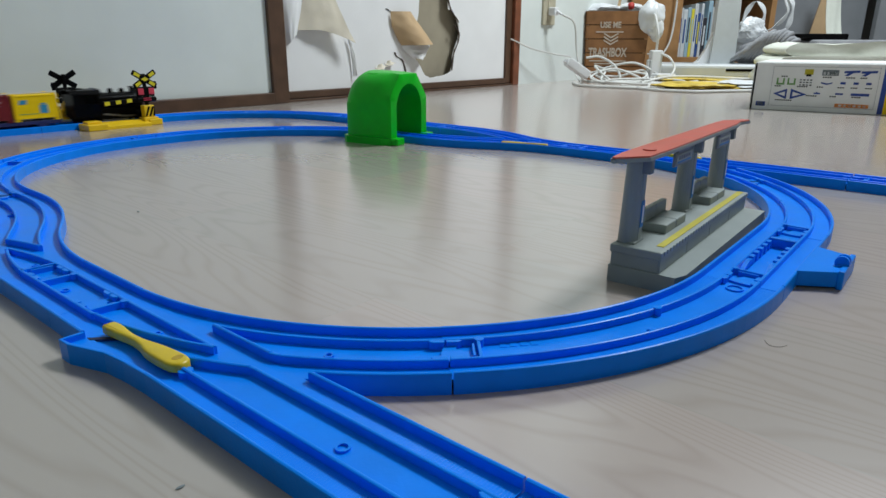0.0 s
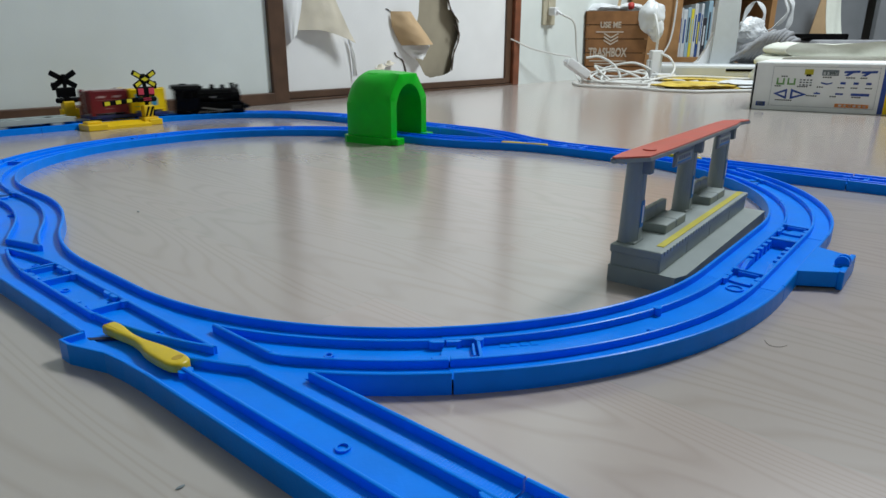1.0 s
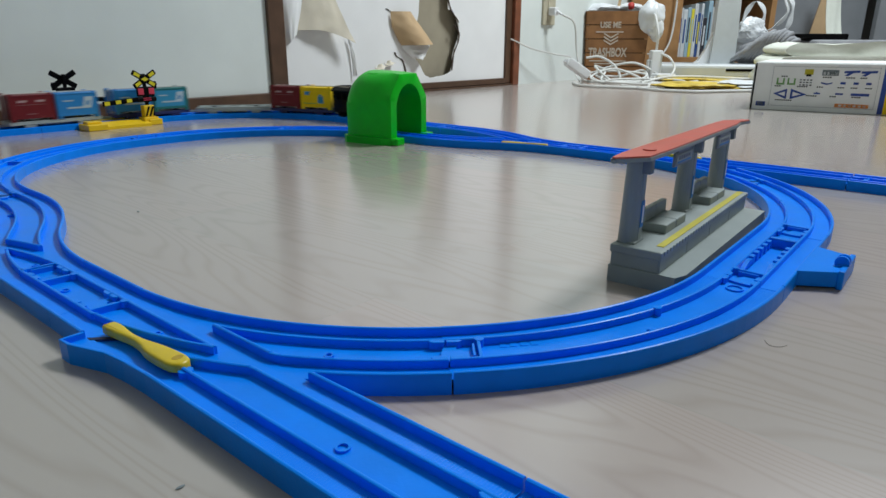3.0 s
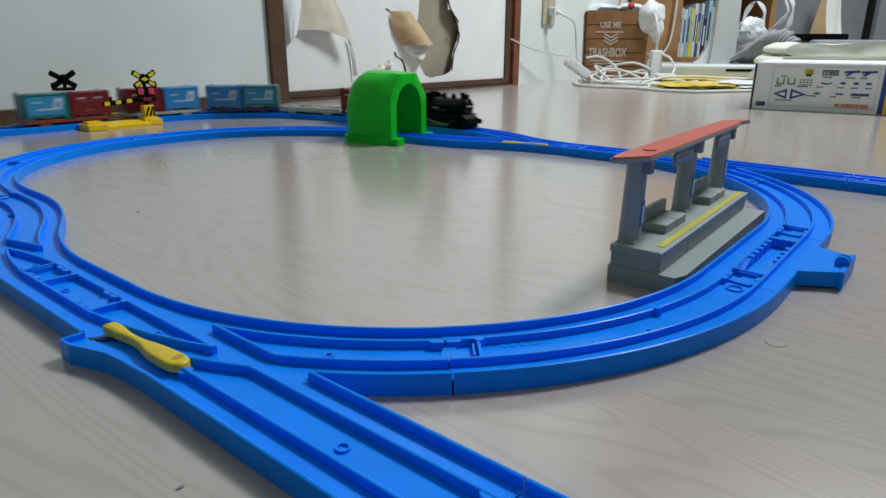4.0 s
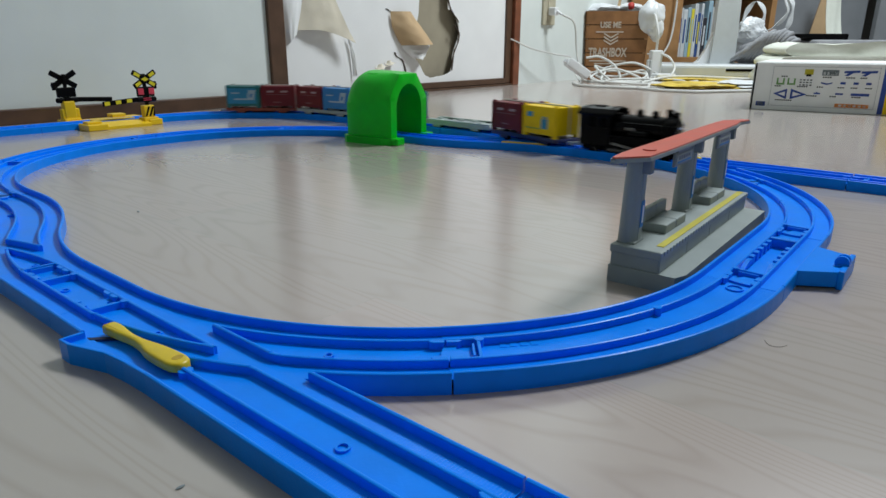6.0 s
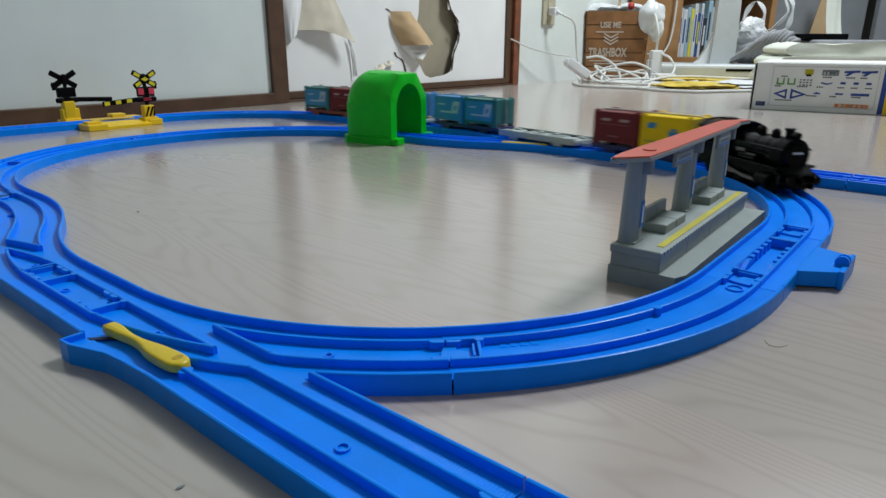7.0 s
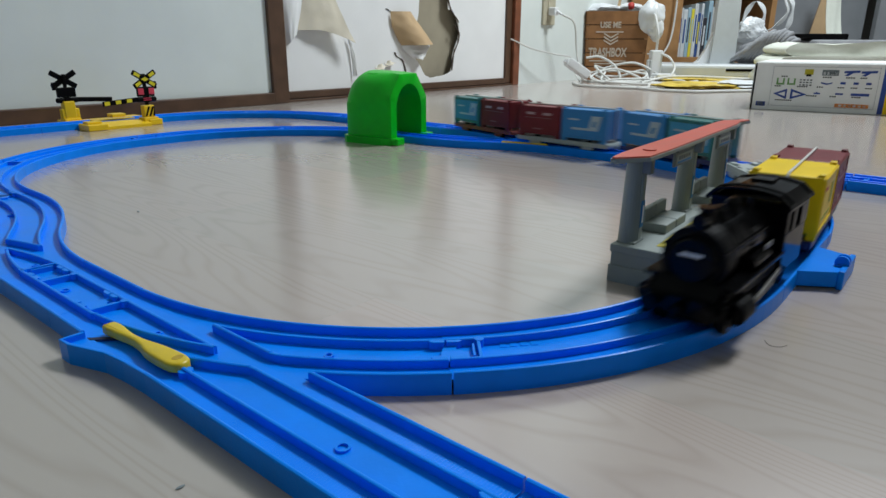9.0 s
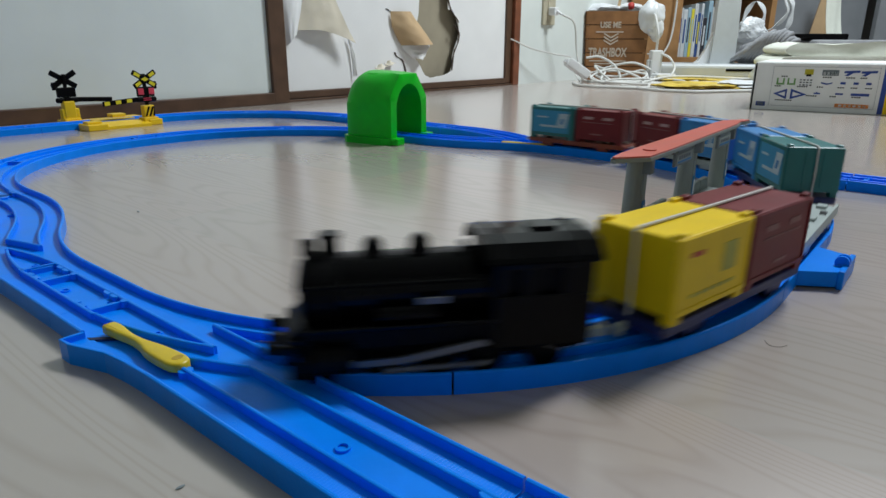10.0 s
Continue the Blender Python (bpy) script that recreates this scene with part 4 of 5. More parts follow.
cable("power_cable", [wp(1.530, 0.052, 0.205), wp(1.575, 0.07, 0.18), wp(1.60, 0.07, 0.10), wp(1.60, 0.09, 0.03), wp(1.63, 0.10, 0.004), wp(1.66, 0.2, 0.004)], 0.0032, "white power cable hanging from the wall socket")
cable("thin_cable", [wp(1.320, 0.006, 0.132), wp(1.40, 0.03, 0.105), wp(1.50, 0.05, 0.088), wp(1.59, 0.06, 0.075), wp(1.60, 0.07, 0.03), (0.42, 2.00, 0.004)], 0.0022, "thin grey cable drooping from the door post")
cable("floor_cable", [(0.40, 2.02, 0.004), (0.40, 1.90, 0.004), (0.47, 1.83, 0.004), (0.56, 1.80, 0.004), (0.62, 1.95, 0.006), (0.72, 2.02, 0.006), (0.84, 1.92, 0.012)], 0.0036, "white cable lying in curves on the floor")
cable("floor_cable", [(0.52, 1.90, 0.004), (0.55, 1.74, 0.004), (0.63, 1.66, 0.004), (0.72, 1.68, 0.004), (0.84, 1.72, 0.004), (0.93, 1.80, 0.004)], 0.0036, "white cable lying in curves on the floor")
cable("floor_cable", [(0.60, 1.98, 0.006), (0.70, 2.06, 0.020), (0.80, 2.06, 0.022), (0.90, 1.98, 0.020), (1.0, 2.0, 0.02)], 0.0036, "white cable lying in curves on the floor")
rnd = random.Random(21)


def tangle(n, cx, cy, rx, ry, z0, z1):
    """Loose uneven loops of one cord."""
    out, a = [], rnd.uniform(0, 6)
    for i in range(n):
        a += rnd.uniform(0.75, 1.25)
        f = rnd.uniform(0.45, 1.1)
        out.append((cx + rx * f * math.cos(a), cy + ry * f * math.sin(a), rnd.uniform(z0, z1) if math.sin(a) > -0.3 else z0))
    return out


cable("tangled_cable", tangle(17, 0.605, 2.14, 0.115, 0.075, 0.006, 0.060), 0.0037, "tangled loops of white cable before the trash box")
cable("tangled_cable", tangle(13, 0.560, 2.10, 0.120, 0.080, 0.005, 0.045), 0.0034, "tangled loops of white cable before the trash box")
cable("tangled_cable", tangle(9, 0.64, 2.00, 0.14, 0.070, 0.005, 0.014), 0.0034, "loose loops of white cable on the floor")
cable("power_cable", [(0.475, 2.20, 0.075), (0.520, 2.19, 0.078), (0.565, 2.17, 0.050), (0.580, 2.15, 0.012), (0.545, 2.12, 0.006)], 0.0038, "white cable arching over the trash box's foot")


def power_adapter(m, size, label):
    ob = thing("power_adapter", m, label, "adapter")
    part("body", bx(-size[0] / 2, size[0] / 2, -size[1] / 2, size[1] / 2, 0, size[2], 0.004), PLASTIC, ob)
    part("prong_side", bx(-size[0] / 2 - 0.008, -size[0] / 2, -size[1] / 4, size[1] / 4, size[2] * 0.2, size[2] * 0.7, 0.001), PLASTIC, ob)


power_adapter(pose(0.405, 2.02, 0.036, 0, 32, 10), (0.080, 0.040, 0.026), "white plastic power adapter leaning on the cables")
power_adapter(pose(0.700, 2.18, 0.0), (0.036, 0.036, 0.100), "white plastic power tap standing among the cables")
power_adapter(pose(0.715, 2.13, 0.0, 0, 0, 20), (0.070, 0.040, 0.028), "white plastic adapter lying on the floor")
cable("power_cable", [(0.700, 2.18, 0.100), (0.698, 2.17, 0.15), (0.695, 2.20, 0.20), (0.70, 2.24, 0.215)], 0.004, "white cable rising from the power tap")
cable("power_cable", [(0.712, 2.165, 0.09), (0.735, 2.14, 0.075), (0.745, 2.12, 0.04), (0.70, 2.08, 0.006), (0.62, 2.04, 0.005)], 0.0036, "white cable bending down to the floor")


# ---- trash box ----
BOXWOOD = mat("brown_printed_board", (0.26, 0.118, 0.042), 0.55, spots=0.22, spot_scale=22)
BAG = mat("thin_white_plastic_bag", (0.70, 0.72, 0.73), 0.35, spots=0.05, bump=0.4, bump_scale=60)


def text_part(words, parent, m, size, material, wide=1.0, bold=0.0):
    cu = bpy.data.curves.new("lettering", "FONT")
    cu.body, cu.size, cu.align_x, cu.extrude, cu.offset = words, size, "CENTER", 0.0004, bold
    tmp = bpy.data.objects.new("lettering", cu)
    scene.collection.objects.link(tmp)
    me = bpy.data.meshes.new_from_object(tmp.evaluated_get(bpy.context.evaluated_depsgraph_get()))
    bpy.data.objects.remove(tmp)
    ob = new("lettering", me)
    me.materials.append(material)
    ob.parent = parent
    for v in me.vertices:
        v.co.x *= wide
    ob.matrix_basis = m
    ob["label"] = "pale printed words"
    return ob


LETTER = mat("pale_lettering", (0.50, 0.43, 0.35), 0.6, spots=0.12, spot_scale=120)


def crumpled(bm, centre, size, seed, sub=4, rough=0.20):
    g = bmesh.ops.create_icosphere(bm, subdivisions=sub, radius=1)
    off = Vector((seed * 3.1, seed * 1.7, seed))
    for v in g["verts"]:
        p = v.co.copy()
        f = 1 + rough * noise.noise(p * 1.7 + off) + 0.5 * rough * abs(noise.noise(p * 4.3 + off)) - 0.15 * rough
        v.co = Vector((centre[0] + p.x * f * size[0], centre[1] + p.y * f * size[1], centre[2] + p.z * f * size[2]))
    return bm


def trash_box():
    ob = thing("trash_box", pose(0.602, 2.36, 0, 0, 0, -8), "brown board trash box with pale lettering and a white bag", "trash box")
    w0, w1, d0, d1, h = 0.098, 0.108, 0.075, 0.085, 0.228
    t = 0.004

    def slab(pts):
        bm = bmesh.new()
        vs = [bm.verts.new(p) for p in pts]
        for f in ((0, 1, 2, 3), (4, 5, 6, 7), (0, 1, 5, 4), (1, 2, 6, 5), (2, 3, 7, 6), (3, 0, 4, 7)):
            bm.faces.new([vs[i] for i in f])
        return bm
    planks = 5
    for i in range(planks):
        a, b = i / planks, (i + 1) / planks - 0.012
        wa, wb = w0 + (w1 - w0) * a, w0 + (w1 - w0) * b
        da, db = d0 + (d1 - d0) * a, d0 + (d1 - d0) * b
        part("plank", slab([(-wa, -da, h * a), (wa, -da, h * a), (wb, -db, h * b), (-wb, -db, h * b), (-wa, -da + t, h * a), (wa, -da + t, h * a), (wb, -db + t, h * b), (-wb, -db + t, h * b)]), BOXWOOD, ob)
        for s in (1, -1):
            part("side_plank", slab([(s * wa, -da, h * a), (s * wa, da, h * a), (s * wb, db, h * b), (s * wb, -db, h * b), (s * (wa - t), -da, h * a), (s * (wa - t), da, h * a), (s * (wb - t), db, h * b), (s * (wb - t), -db, h * b)]), BOXWOOD, ob)
    part("inner_shell", bx(-w0 + t, w0 - t, -d0 + t, d0 - t, 0.001, h * 0.96), DARK_GAP, ob)
    tilt = math.degrees(math.atan2(d1 - d0, h))

    def onface(x, z):
        return pose(x, -(d0 + (d1 - d0) * z / h) - 0.0006, z, 90 + tilt, 0, 0)
    text_part("USE ME", ob, onface(-0.022, 0.172), 0.027, LETTER, 0.80, 0.0008)
    text_part("TRASHBOX", ob, onface(-0.026, 0.078), 0.040, LETTER, 0.62, 0.0012)
    for z, w in ((0.158, 0.046), (0.063, 0.062), (0.054, 0.045)):
        bar = bx(-w, w, -0.0012, 0.0, -0.0018, 0.0018)
        b = part("printed_bar", bar, LETTER, ob)
        b.matrix_basis = pose(-0.024, -(d0 + (d1 - d0) * z / h), z)
    for i in range(3):
        z = 0.120 + 0.011 * i
        y = -(d0 + (d1 - d0) * z / h)
        bm = prism(bmesh.new(), [(-0.042, z + 0.014), (-0.018, z), (0.006, z + 0.014), (0.006, z + 0.009), (-0.018, z - 0.005), (-0.042, z + 0.009)], "y", y - 0.0012, y)
        part("chevron", bm, LETTER, ob, "pale printed chevron")


trash_box()
bag = bmesh.new()
crumpled(bag, (0.700, 2.265, 0.205), (0.042, 0.034, 0.052), 2)
crumpled(bag, (0.716, 2.262, 0.170), (0.028, 0.026, 0.040), 5)
whole("plastic_bag", bag, BAG, Matrix(), "crumpled thin white plastic bag hanging over the trash box", "plastic bag", smooth=True)
bag = bmesh.new()
crumpled(bag, (0.545, 2.36, 0.232), (0.075, 0.060, 0.022), 8)
crumpled(bag, (0.650, 2.36, 0.236), (0.050, 0.060, 0.018), 9)
whole("bin_liner", bag, BAG, Matrix(), "white bin liner bunched in the trash box's mouth", "plastic bag", smooth=True)
part("stick", tube(bmesh.new(), [(0.600, 2.34, 0.20), (0.612, 2.34, 0.29)], 0.005), KRAFT)
tagged(bpy.data.objects["stick"], "pale wooden stick poking from the trash box", "stick")
whole("red_wrapper", crumpled(bmesh.new(), (0.640, 2.31, 0.243), (0.012, 0.010, 0.012), 3, 3), PRINT_RED, Matrix(), "small red wrapper on the rubbish", "wrapper")


# ---- shelf with books, stand, bags, bedding ----
OAK = mat("orange_brown_wood", (0.36, 0.19, 0.075), 0.45, spots=0.18, spot_scale=16)
GREYWHITE = mat("grey_white_plastic", (0.50, 0.53, 0.54), 0.4, spots=0.04)
CLOTH = mat("grey_knit_cloth", (0.28, 0.285, 0.30), 0.9, spots=0.1, spot_scale=40, bump=0.5, bump_scale=500)
SHEET = mat("cream_white_sheet", (0.66, 0.68, 0.60), 0.9, spots=0.04, bump=0.3, bump_scale=120)
GREYWALL = mat("grey_felt_panel", (0.22, 0.235, 0.25), 0.9, spots=0.08, spot_scale=12)
BAG_YELLOW = mat("yellow_film", (0.62, 0.45, 0.07), 0.4, spots=0.15, spot_scale=18, bump=0.5, bump_scale=40)


def bookshelf():
    ob = thing("bookshelf", pose(0.742, 2.54, 0), "orange-brown wooden bookshelf with a row of books", "bookshelf")
    part("side_panel", bx(-0.04, 0.150, -0.02, 0.0, 0.0, 0.90, 0.002), OAK, ob)
    part("side_panel", bx(0.49, 0.51, 0.0, 0.28, 0.0, 0.90, 0.002), OAK, ob)
    for z in (0.02, 0.052, 0.36):
        part("shelf_board", bx(0.150, 0.49, 0.0, 0.28, z, z + 0.020, 0.0015), OAK, ob)
    part("back_panel", bx(0.150, 0.49, 0.275, 0.285, 0.0, 0.90), OAK, ob)


bookshelf()
BOOK = [mat("book_white", (0.62, 0.66, 0.68), 0.5, spots=0.05), mat("book_pale_blue", (0.32, 0.48, 0.58), 0.5, spots=0.05), mat("book_navy", (0.03, 0.08, 0.25), 0.5, spots=0.08),
        mat("book_black", (0.03, 0.03, 0.04), 0.5, spots=0.1), mat("book_yellow", (0.75, 0.65, 0.05), 0.5, spots=0.06)]
BOOK_NAME = ("white", "pale blue", "navy blue", "black", "yellow")
rnd = random.Random(11)
x = 0.896
for i in range(15):
    w = rnd.uniform(0.009, 0.016)
    k = (0, 0, 1, 4, 0, 2, 0, 3, 1, 0, 2, 3, 0, 1, 0)[i]
    h = rnd.uniform(0.140, 0.205)
    bk = thing("book", pose(x, 2.55, 0.0725), BOOK_NAME[k] + " book standing upright on the shelf", "book", "books on the shelf")
    part("cover", bx(0, w, 0.0, 0.13, 0.0, h, 0.001), BOOK[k], bk)
    part("spine_bar", bx(w * 0.3, w * 0.7, -0.0006, 0.0, h * 0.3, h * 0.8), BOOK[(k + 2) % 5], bk)
    part("pages", bx(0.0015, w - 0.0015, 0.004, 0.128, h, h + 0.0008), PLASTIC, bk)
    x += w + 0.001
cable("hanging_cable", [(0.860, 2.505, 0.40), (0.862, 2.505, 0.25), (0.850, 2.50, 0.13), (0.81, 2.49, 0.072), (0.765, 2.48, 0.085)], 0.0035, "pale cable hanging down the bookshelf's side")


def appliance_stand():
    """A flat base with a leaning column."""
    ob = thing("appliance_stand", pose(0.94, 2.30, 0, 0, 0, -12), "grey-white plastic appliance stand with a broad flat base", "stand")
    part("base_plate", bx(-0.20, 0.20, -0.13, 0.13, 0.006, 0.056, 0.012, segs=3), GREYWHITE, ob)
    for px in (-0.15, 0.15):
        part("foot", bx(px - 0.02, px + 0.02, -0.10, 0.10, 0.0, 0.008, 0.002), BLACK_MATT, ob)
    part("front_slot", bx(0.02, 0.16, -0.1312, -0.129, 0.034, 0.042, 0.002), BLACK_MATT, ob, "dark slot in the base's edge")
    part("column", prism(bmesh.new(), [(-0.018, 0.042), (0.064, 0.042), (0.056, 0.42), (-0.010, 0.42), (-0.012, 0.16)], "y", -0.035, 0.035), GREYWHITE, ob)
    part("column_fillet", prism(bmesh.new(), [(-0.085, 0.042), (-0.018, 0.042), (-0.012, 0.16), (-0.030, 0.105), (-0.052, 0.065)], "y", -0.022, 0.022), PLASTIC, ob)


appliance_stand()


def handle_bag():
    ob = thing("carrier_bag", pose(1.105, 2.36, 0.056), "white plastic carrier bag with looped handles", "plastic bag")
    part("bag_body", crumpled(bmesh.new(), (0.0, 0.0, 0.055), (0.070, 0.045, 0.060), 4, 5, 0.24), BAG, ob, smooth=True)
    part("bag_fold", crumpled(bmesh.new(), (-0.030, -0.02, 0.108), (0.055, 0.03, 0.042), 7, 5, 0.28), BAG, ob, smooth=True)
    for pts in ([(-0.06, -0.03, 0.090), (-0.062, -0.03, 0.155), (-0.030, -0.03, 0.205), (0.006, -0.03, 0.165), (-0.010, -0.03, 0.105)],
                [(-0.01, -0.03, 0.100), (0.045, -0.03, 0.120), (0.085, -0.03, 0.170), (0.070, -0.03, 0.225), (0.100, -0.03, 0.190), (0.092, -0.03, 0.120), (0.060, -0.03, 0.085)]):
        bm = bmesh.new()
        line = smooth_line(pts, 8)
        rows = []
        for i, p in enumerate(line):
            w = 0.008 + 0.003 * math.sin(i * 0.7)
            rows.append([bm.verts.new((p.x - w, p.y - 0.004, p.z)), bm.verts.new((p.x + w, p.y + 0.004, p.z)), bm.verts.new((p.x + w, p.y + 0.009, p.z)), bm.verts.new((p.x - w, p.y + 0.001, p.z))])
        for a, b in zip(rows, rows[1:]):
            for j in range(4):
                bm.faces.new((a[j], a[(j + 1) % 4], b[(j + 1) % 4], b[j]))
        part("handle", bm, BAG, ob, smooth=True)


handle_bag()


def folded_cloth():
    """A heap of knitted cloth in long parallel folds."""
    ob = thing("grey_cloth", pose(1.085, 2.235, 0.054), "heap of grey knitted cloth in deep folds", "cloth")
    rnd = random.Random(5)
    for i in range(13):
        a = -0.062 + 0.0118 * i
        top = 0.104 - 0.7 * (a - 0.02) ** 2 / 0.1
        pts = [(a - 0.035, 0.02, 0.015), (a - 0.034, -0.018, top * 0.50), (a - 0.014, -0.032, top * 0.90), (a + 0.020, -0.01, top + rnd.uniform(-0.006, 0.006)), (a + 0.050, 0.05, top * 0.8)]
        part("fold", tube(bmesh.new(), smooth_line(pts, 6), 0.0080, 10), CLOTH, ob, smooth=True)
    part("heap", crumpled(bmesh.new(), (0.025, 0.07, 0.030), (0.090, 0.05, 0.045), 6), CLOTH, ob, smooth=True)


folded_cloth()


def bedding():
    ob = thing("folded_bedding", pose(1.16, 1.72, 0.0, 0, 0, -18), "folded cream-white sheets lying behind the cardboard box", "bedding")
    for i, (z, h, s) in enumerate(((0.0, 0.050, 0.0), (0.050, 0.040, 0.010), (0.090, 0.030, 0.030))):
        bm = bmesh.new()
        box(bm, -0.30 + s, 0.50, -0.17 + s * 0.4, 0.24, z, z + h)
        bmesh.ops.subdivide_edges(bm, edges=bm.edges[:], cuts=14, use_grid_fill=True)
        for v in bm.verts:
            v.co.z += 0.010 * noise.noise(Vector((v.co.x * 9, v.co.y * 9, i * 3.0))) * (1 if v.co.z > z + 0.01 else 0.0)
            v.co.y += 0.010 * noise.noise(Vector((v.co.x * 12, v.co.z * 30, i * 5.0)))
            edge = max(0.0, (-0.30 + s + 0.03 - v.co.x) / 0.03)
            mid = (v.co.z - z - h / 2) / (h / 2)
            v.co.x += 0.02 * edge * mid * mid
        part("sheet", bm, SHEET, ob, smooth=True)


bedding()
film = bmesh.new()
crumpled(film, (0.86, 2.08, 0.010), (0.15, 0.10, 0.010), 12, 4, 0.5)
crumpled(film, (0.74, 1.86, 0.007), (0.13, 0.085, 0.009), 13, 4, 0.5)
for v in film.verts:
    v.co.z = max(v.co.z, 0.0006)
whole("yellow_bag", film, BAG_YELLOW, Matrix(), "flat crumpled yellow plastic bag lying on the floor", "plastic bag", smooth=True)
film = crumpled(bmesh.new(), (0.88, 1.86, 0.012), (0.10, 0.08, 0.010), 15, 4, 0.5)
for v in film.verts:
    v.co.z = max(v.co.z, 0.0006)
whole("clear_film", film, BAG, Matrix(), "crumpled pale plastic film lying on the floor", "plastic film", smooth=True)

# grey partition and things leaning behind the bedding
panel = thing("grey_partition", pose(1.40, 2.95, 0), "grey felt partition panels standing behind the bedding", "partition")
part("panel", bx(-0.05, 0.30, 0.0, 0.03, 0.0, 1.4, 0.002), GREYWALL, panel)
part("panel_edge", bx(0.30, 0.325, -0.004, 0.03, 0.0, 1.4, 0.002), GREY_DARK, panel)
part("panel", bx(0.47, 1.6, -0.05, -0.02, 0.0, 1.4, 0.002), GREYWALL, panel)
part("panel", bx(0.32, 0.48, 0.05, 0.08, 0.0, 1.4, 0.002), GREYWALL, panel)
board = bmesh.new()
prism(board, [(-0.030, 0.0), (0.050, 0.0), (0.075, 0.12), (0.045, 0.17), (0.070, 0.23), (0.050, 0.34), (0.015, 0.34), (0.005, 0.20), (-0.01, 0.12)], "y", 0.0, 0.006)
whole("torn_cardboard", board, KRAFT, pose(1.555, 2.80, 0.10), "torn piece of pale brown cardboard leaning on the partition", "cardboard")
whole("dark_tray", bx(-0.075, 0.075, -0.08, 0.08, 0.0, 0.020, 0.004), BLACK_MATT, pose(1.305, 2.35, 0.135), "flat black tray on a low pile", "tray")
whole("low_pile", bx(-0.20, 0.6, -0.12, 0.12, 0.0, 0.135, 0.01), CLOTH, pose(1.45, 2.35, 0.0), "low pile of dark grey cloth behind the bedding", "cloth")
whole("hanging_cloth", curled(bmesh.new(), (0.0, 0.0, 0.36), (1.0, 0.1), (0.06, -1.0), 0.055, 0.24, 0.35, thick=0.002), SHEET, pose(1.462, 2.55, 0.0), "pale cloth hanging before the partition", "cloth", smooth=True)


# ---- cardboard box of the toy set ----
CARD = mat("white_printed_card", (0.87, 0.87, 0.85), 0.4, spots=0.04, spot_scale=30)
CARD_EDGE = mat("dark_blue_card", (0.02, 0.06, 0.30), 0.45, spots=0.05)


def toy_box():
    L, D, H = 0.40, 0.26, 0.086
    ob = thing("cardboard_box", pose(0.592, 1.248, 0, 0, 0, math.degrees(math.atan2(-0.115, 0.189))), "white printed cardboard box of a toy railway set on the floor", "cardboard box")
    part("carton", bx(0, L, 0, D, 0, H, 0.0012), CARD, ob)
    part("top_flap", bx(0.002, L - 0.002, 0.004, D - 0.002, H, H + 0.0012, 0.0004), CARD, ob)
    part("dark_end", bx(-0.0008, 0.0, 0.002, D - 0.002, 0.001, H - 0.001), PRINT_GREY, ob)
    f = -0.0004

    def print_part(pts, material, name="printed_shape", lab=""):
        part(name, prism(bmesh.new(), pts, "y", f, 0.0), material, ob, lab)

    def rect(x0, x1, z0, z1, material, name="printed_bar", lab=""):
        print_part([(x0, z0), (x1, z0), (x1, z1), (x0, z1)], material, name, lab)
    rect(0.0006, 0.0034, 0.001, H - 0.001, BLACK_MATT, "dark_edge", "black printed edge")
    rect(0.206, 0.214, 0.001, H - 0.001, CARD_EDGE, "blue_band", "dark blue printed band")
    rect(0.214, 0.260, 0.001, H - 0.001, BOX_YELLOW, "yellow_band", "yellow printed field")
    rect(0.216, 0.222, 0.048, 0.053, PRINT_WHITE)
    # thin frame round the pictures
    for a in ((0.034, 0.200, 0.0795, 0.0799), (0.030, 0.200, 0.0085, 0.0089), (0.032, 0.0324, 0.0085, 0.0795), (0.1996, 0.200, 0.0085, 0.0795)):
        rect(*a, PRINT_GREY, "frame_line")
    rect(0.010, 0.026, 0.007, 0.0150, CARD_EDGE)
    rect(0.0125, 0.0235, 0.0085, 0.0135, PRINT_GREY)
    rect(0.140, 0.192, 0.0100, 0.0165, PRINT_ORANGE, "orange_band", "orange printed band")
    for i in range(6):
        rect(0.146 + 0.0075 * i, 0.1505 + 0.0075 * i, 0.0115, 0.0150, PRINT_WHITE)
    # rows of small pictures
    for x in (0.040, 0.058):
        for dx, w in ((0.0, 0.0028), (0.0105, 0.0028)):
            rect(x + dx, x + dx + w, 0.049, 0.059, PRINT_GREEN)
        rect(x, x + 0.0133, 0.0470, 0.0500, PRINT_GREEN)
    rect(0.084, 0.098, 0.066, 0.0755, LINE_YELLOW)
    rect(0.087, 0.095, 0.063, 0.067, BLACK_MATT)
    rect(0.112, 0.138, 0.0650, 0.0750, GREY_DARK)
    for i in range(4):
        rect(0.114 + 0.006 * i, 0.1175 + 0.006 * i, 0.0660, 0.0715, PRINT_WHITE)
    for x in (0.146, 0.172):
        print_part([(x, 0.0735), (x + 0.024, 0.0750), (x + 0.024, 0.0712), (x + 0.014, 0.0705), (x + 0.007, 0.0650), (x + 0.001, 0.0660), (x + 0.007, 0.0700), (x, 0.0700)], CARD_EDGE, lab="blue printed rail piece")
    for i in range(3):
        for j in range(4):
            rect(0.078 + 0.0055 * j, 0.0815 + 0.0055 * j, 0.0465 + 0.0045 * i, 0.0485 + 0.0045 * i, BLACK_MATT if (i + j) % 2 else PRINT_GREY)
    print_part([(0.112, 0.0535), (0.122, 0.0515), (0.131, 0.0535), (0.130, 0.0510), (0.122, 0.0488), (0.113, 0.0510)], CARD_EDGE, lab="blue printed rail piece")
    for x in (0.143, 0.163, 0.182):
        rect(x, x + 0.008, 0.0505, 0.0545, CARD_EDGE)
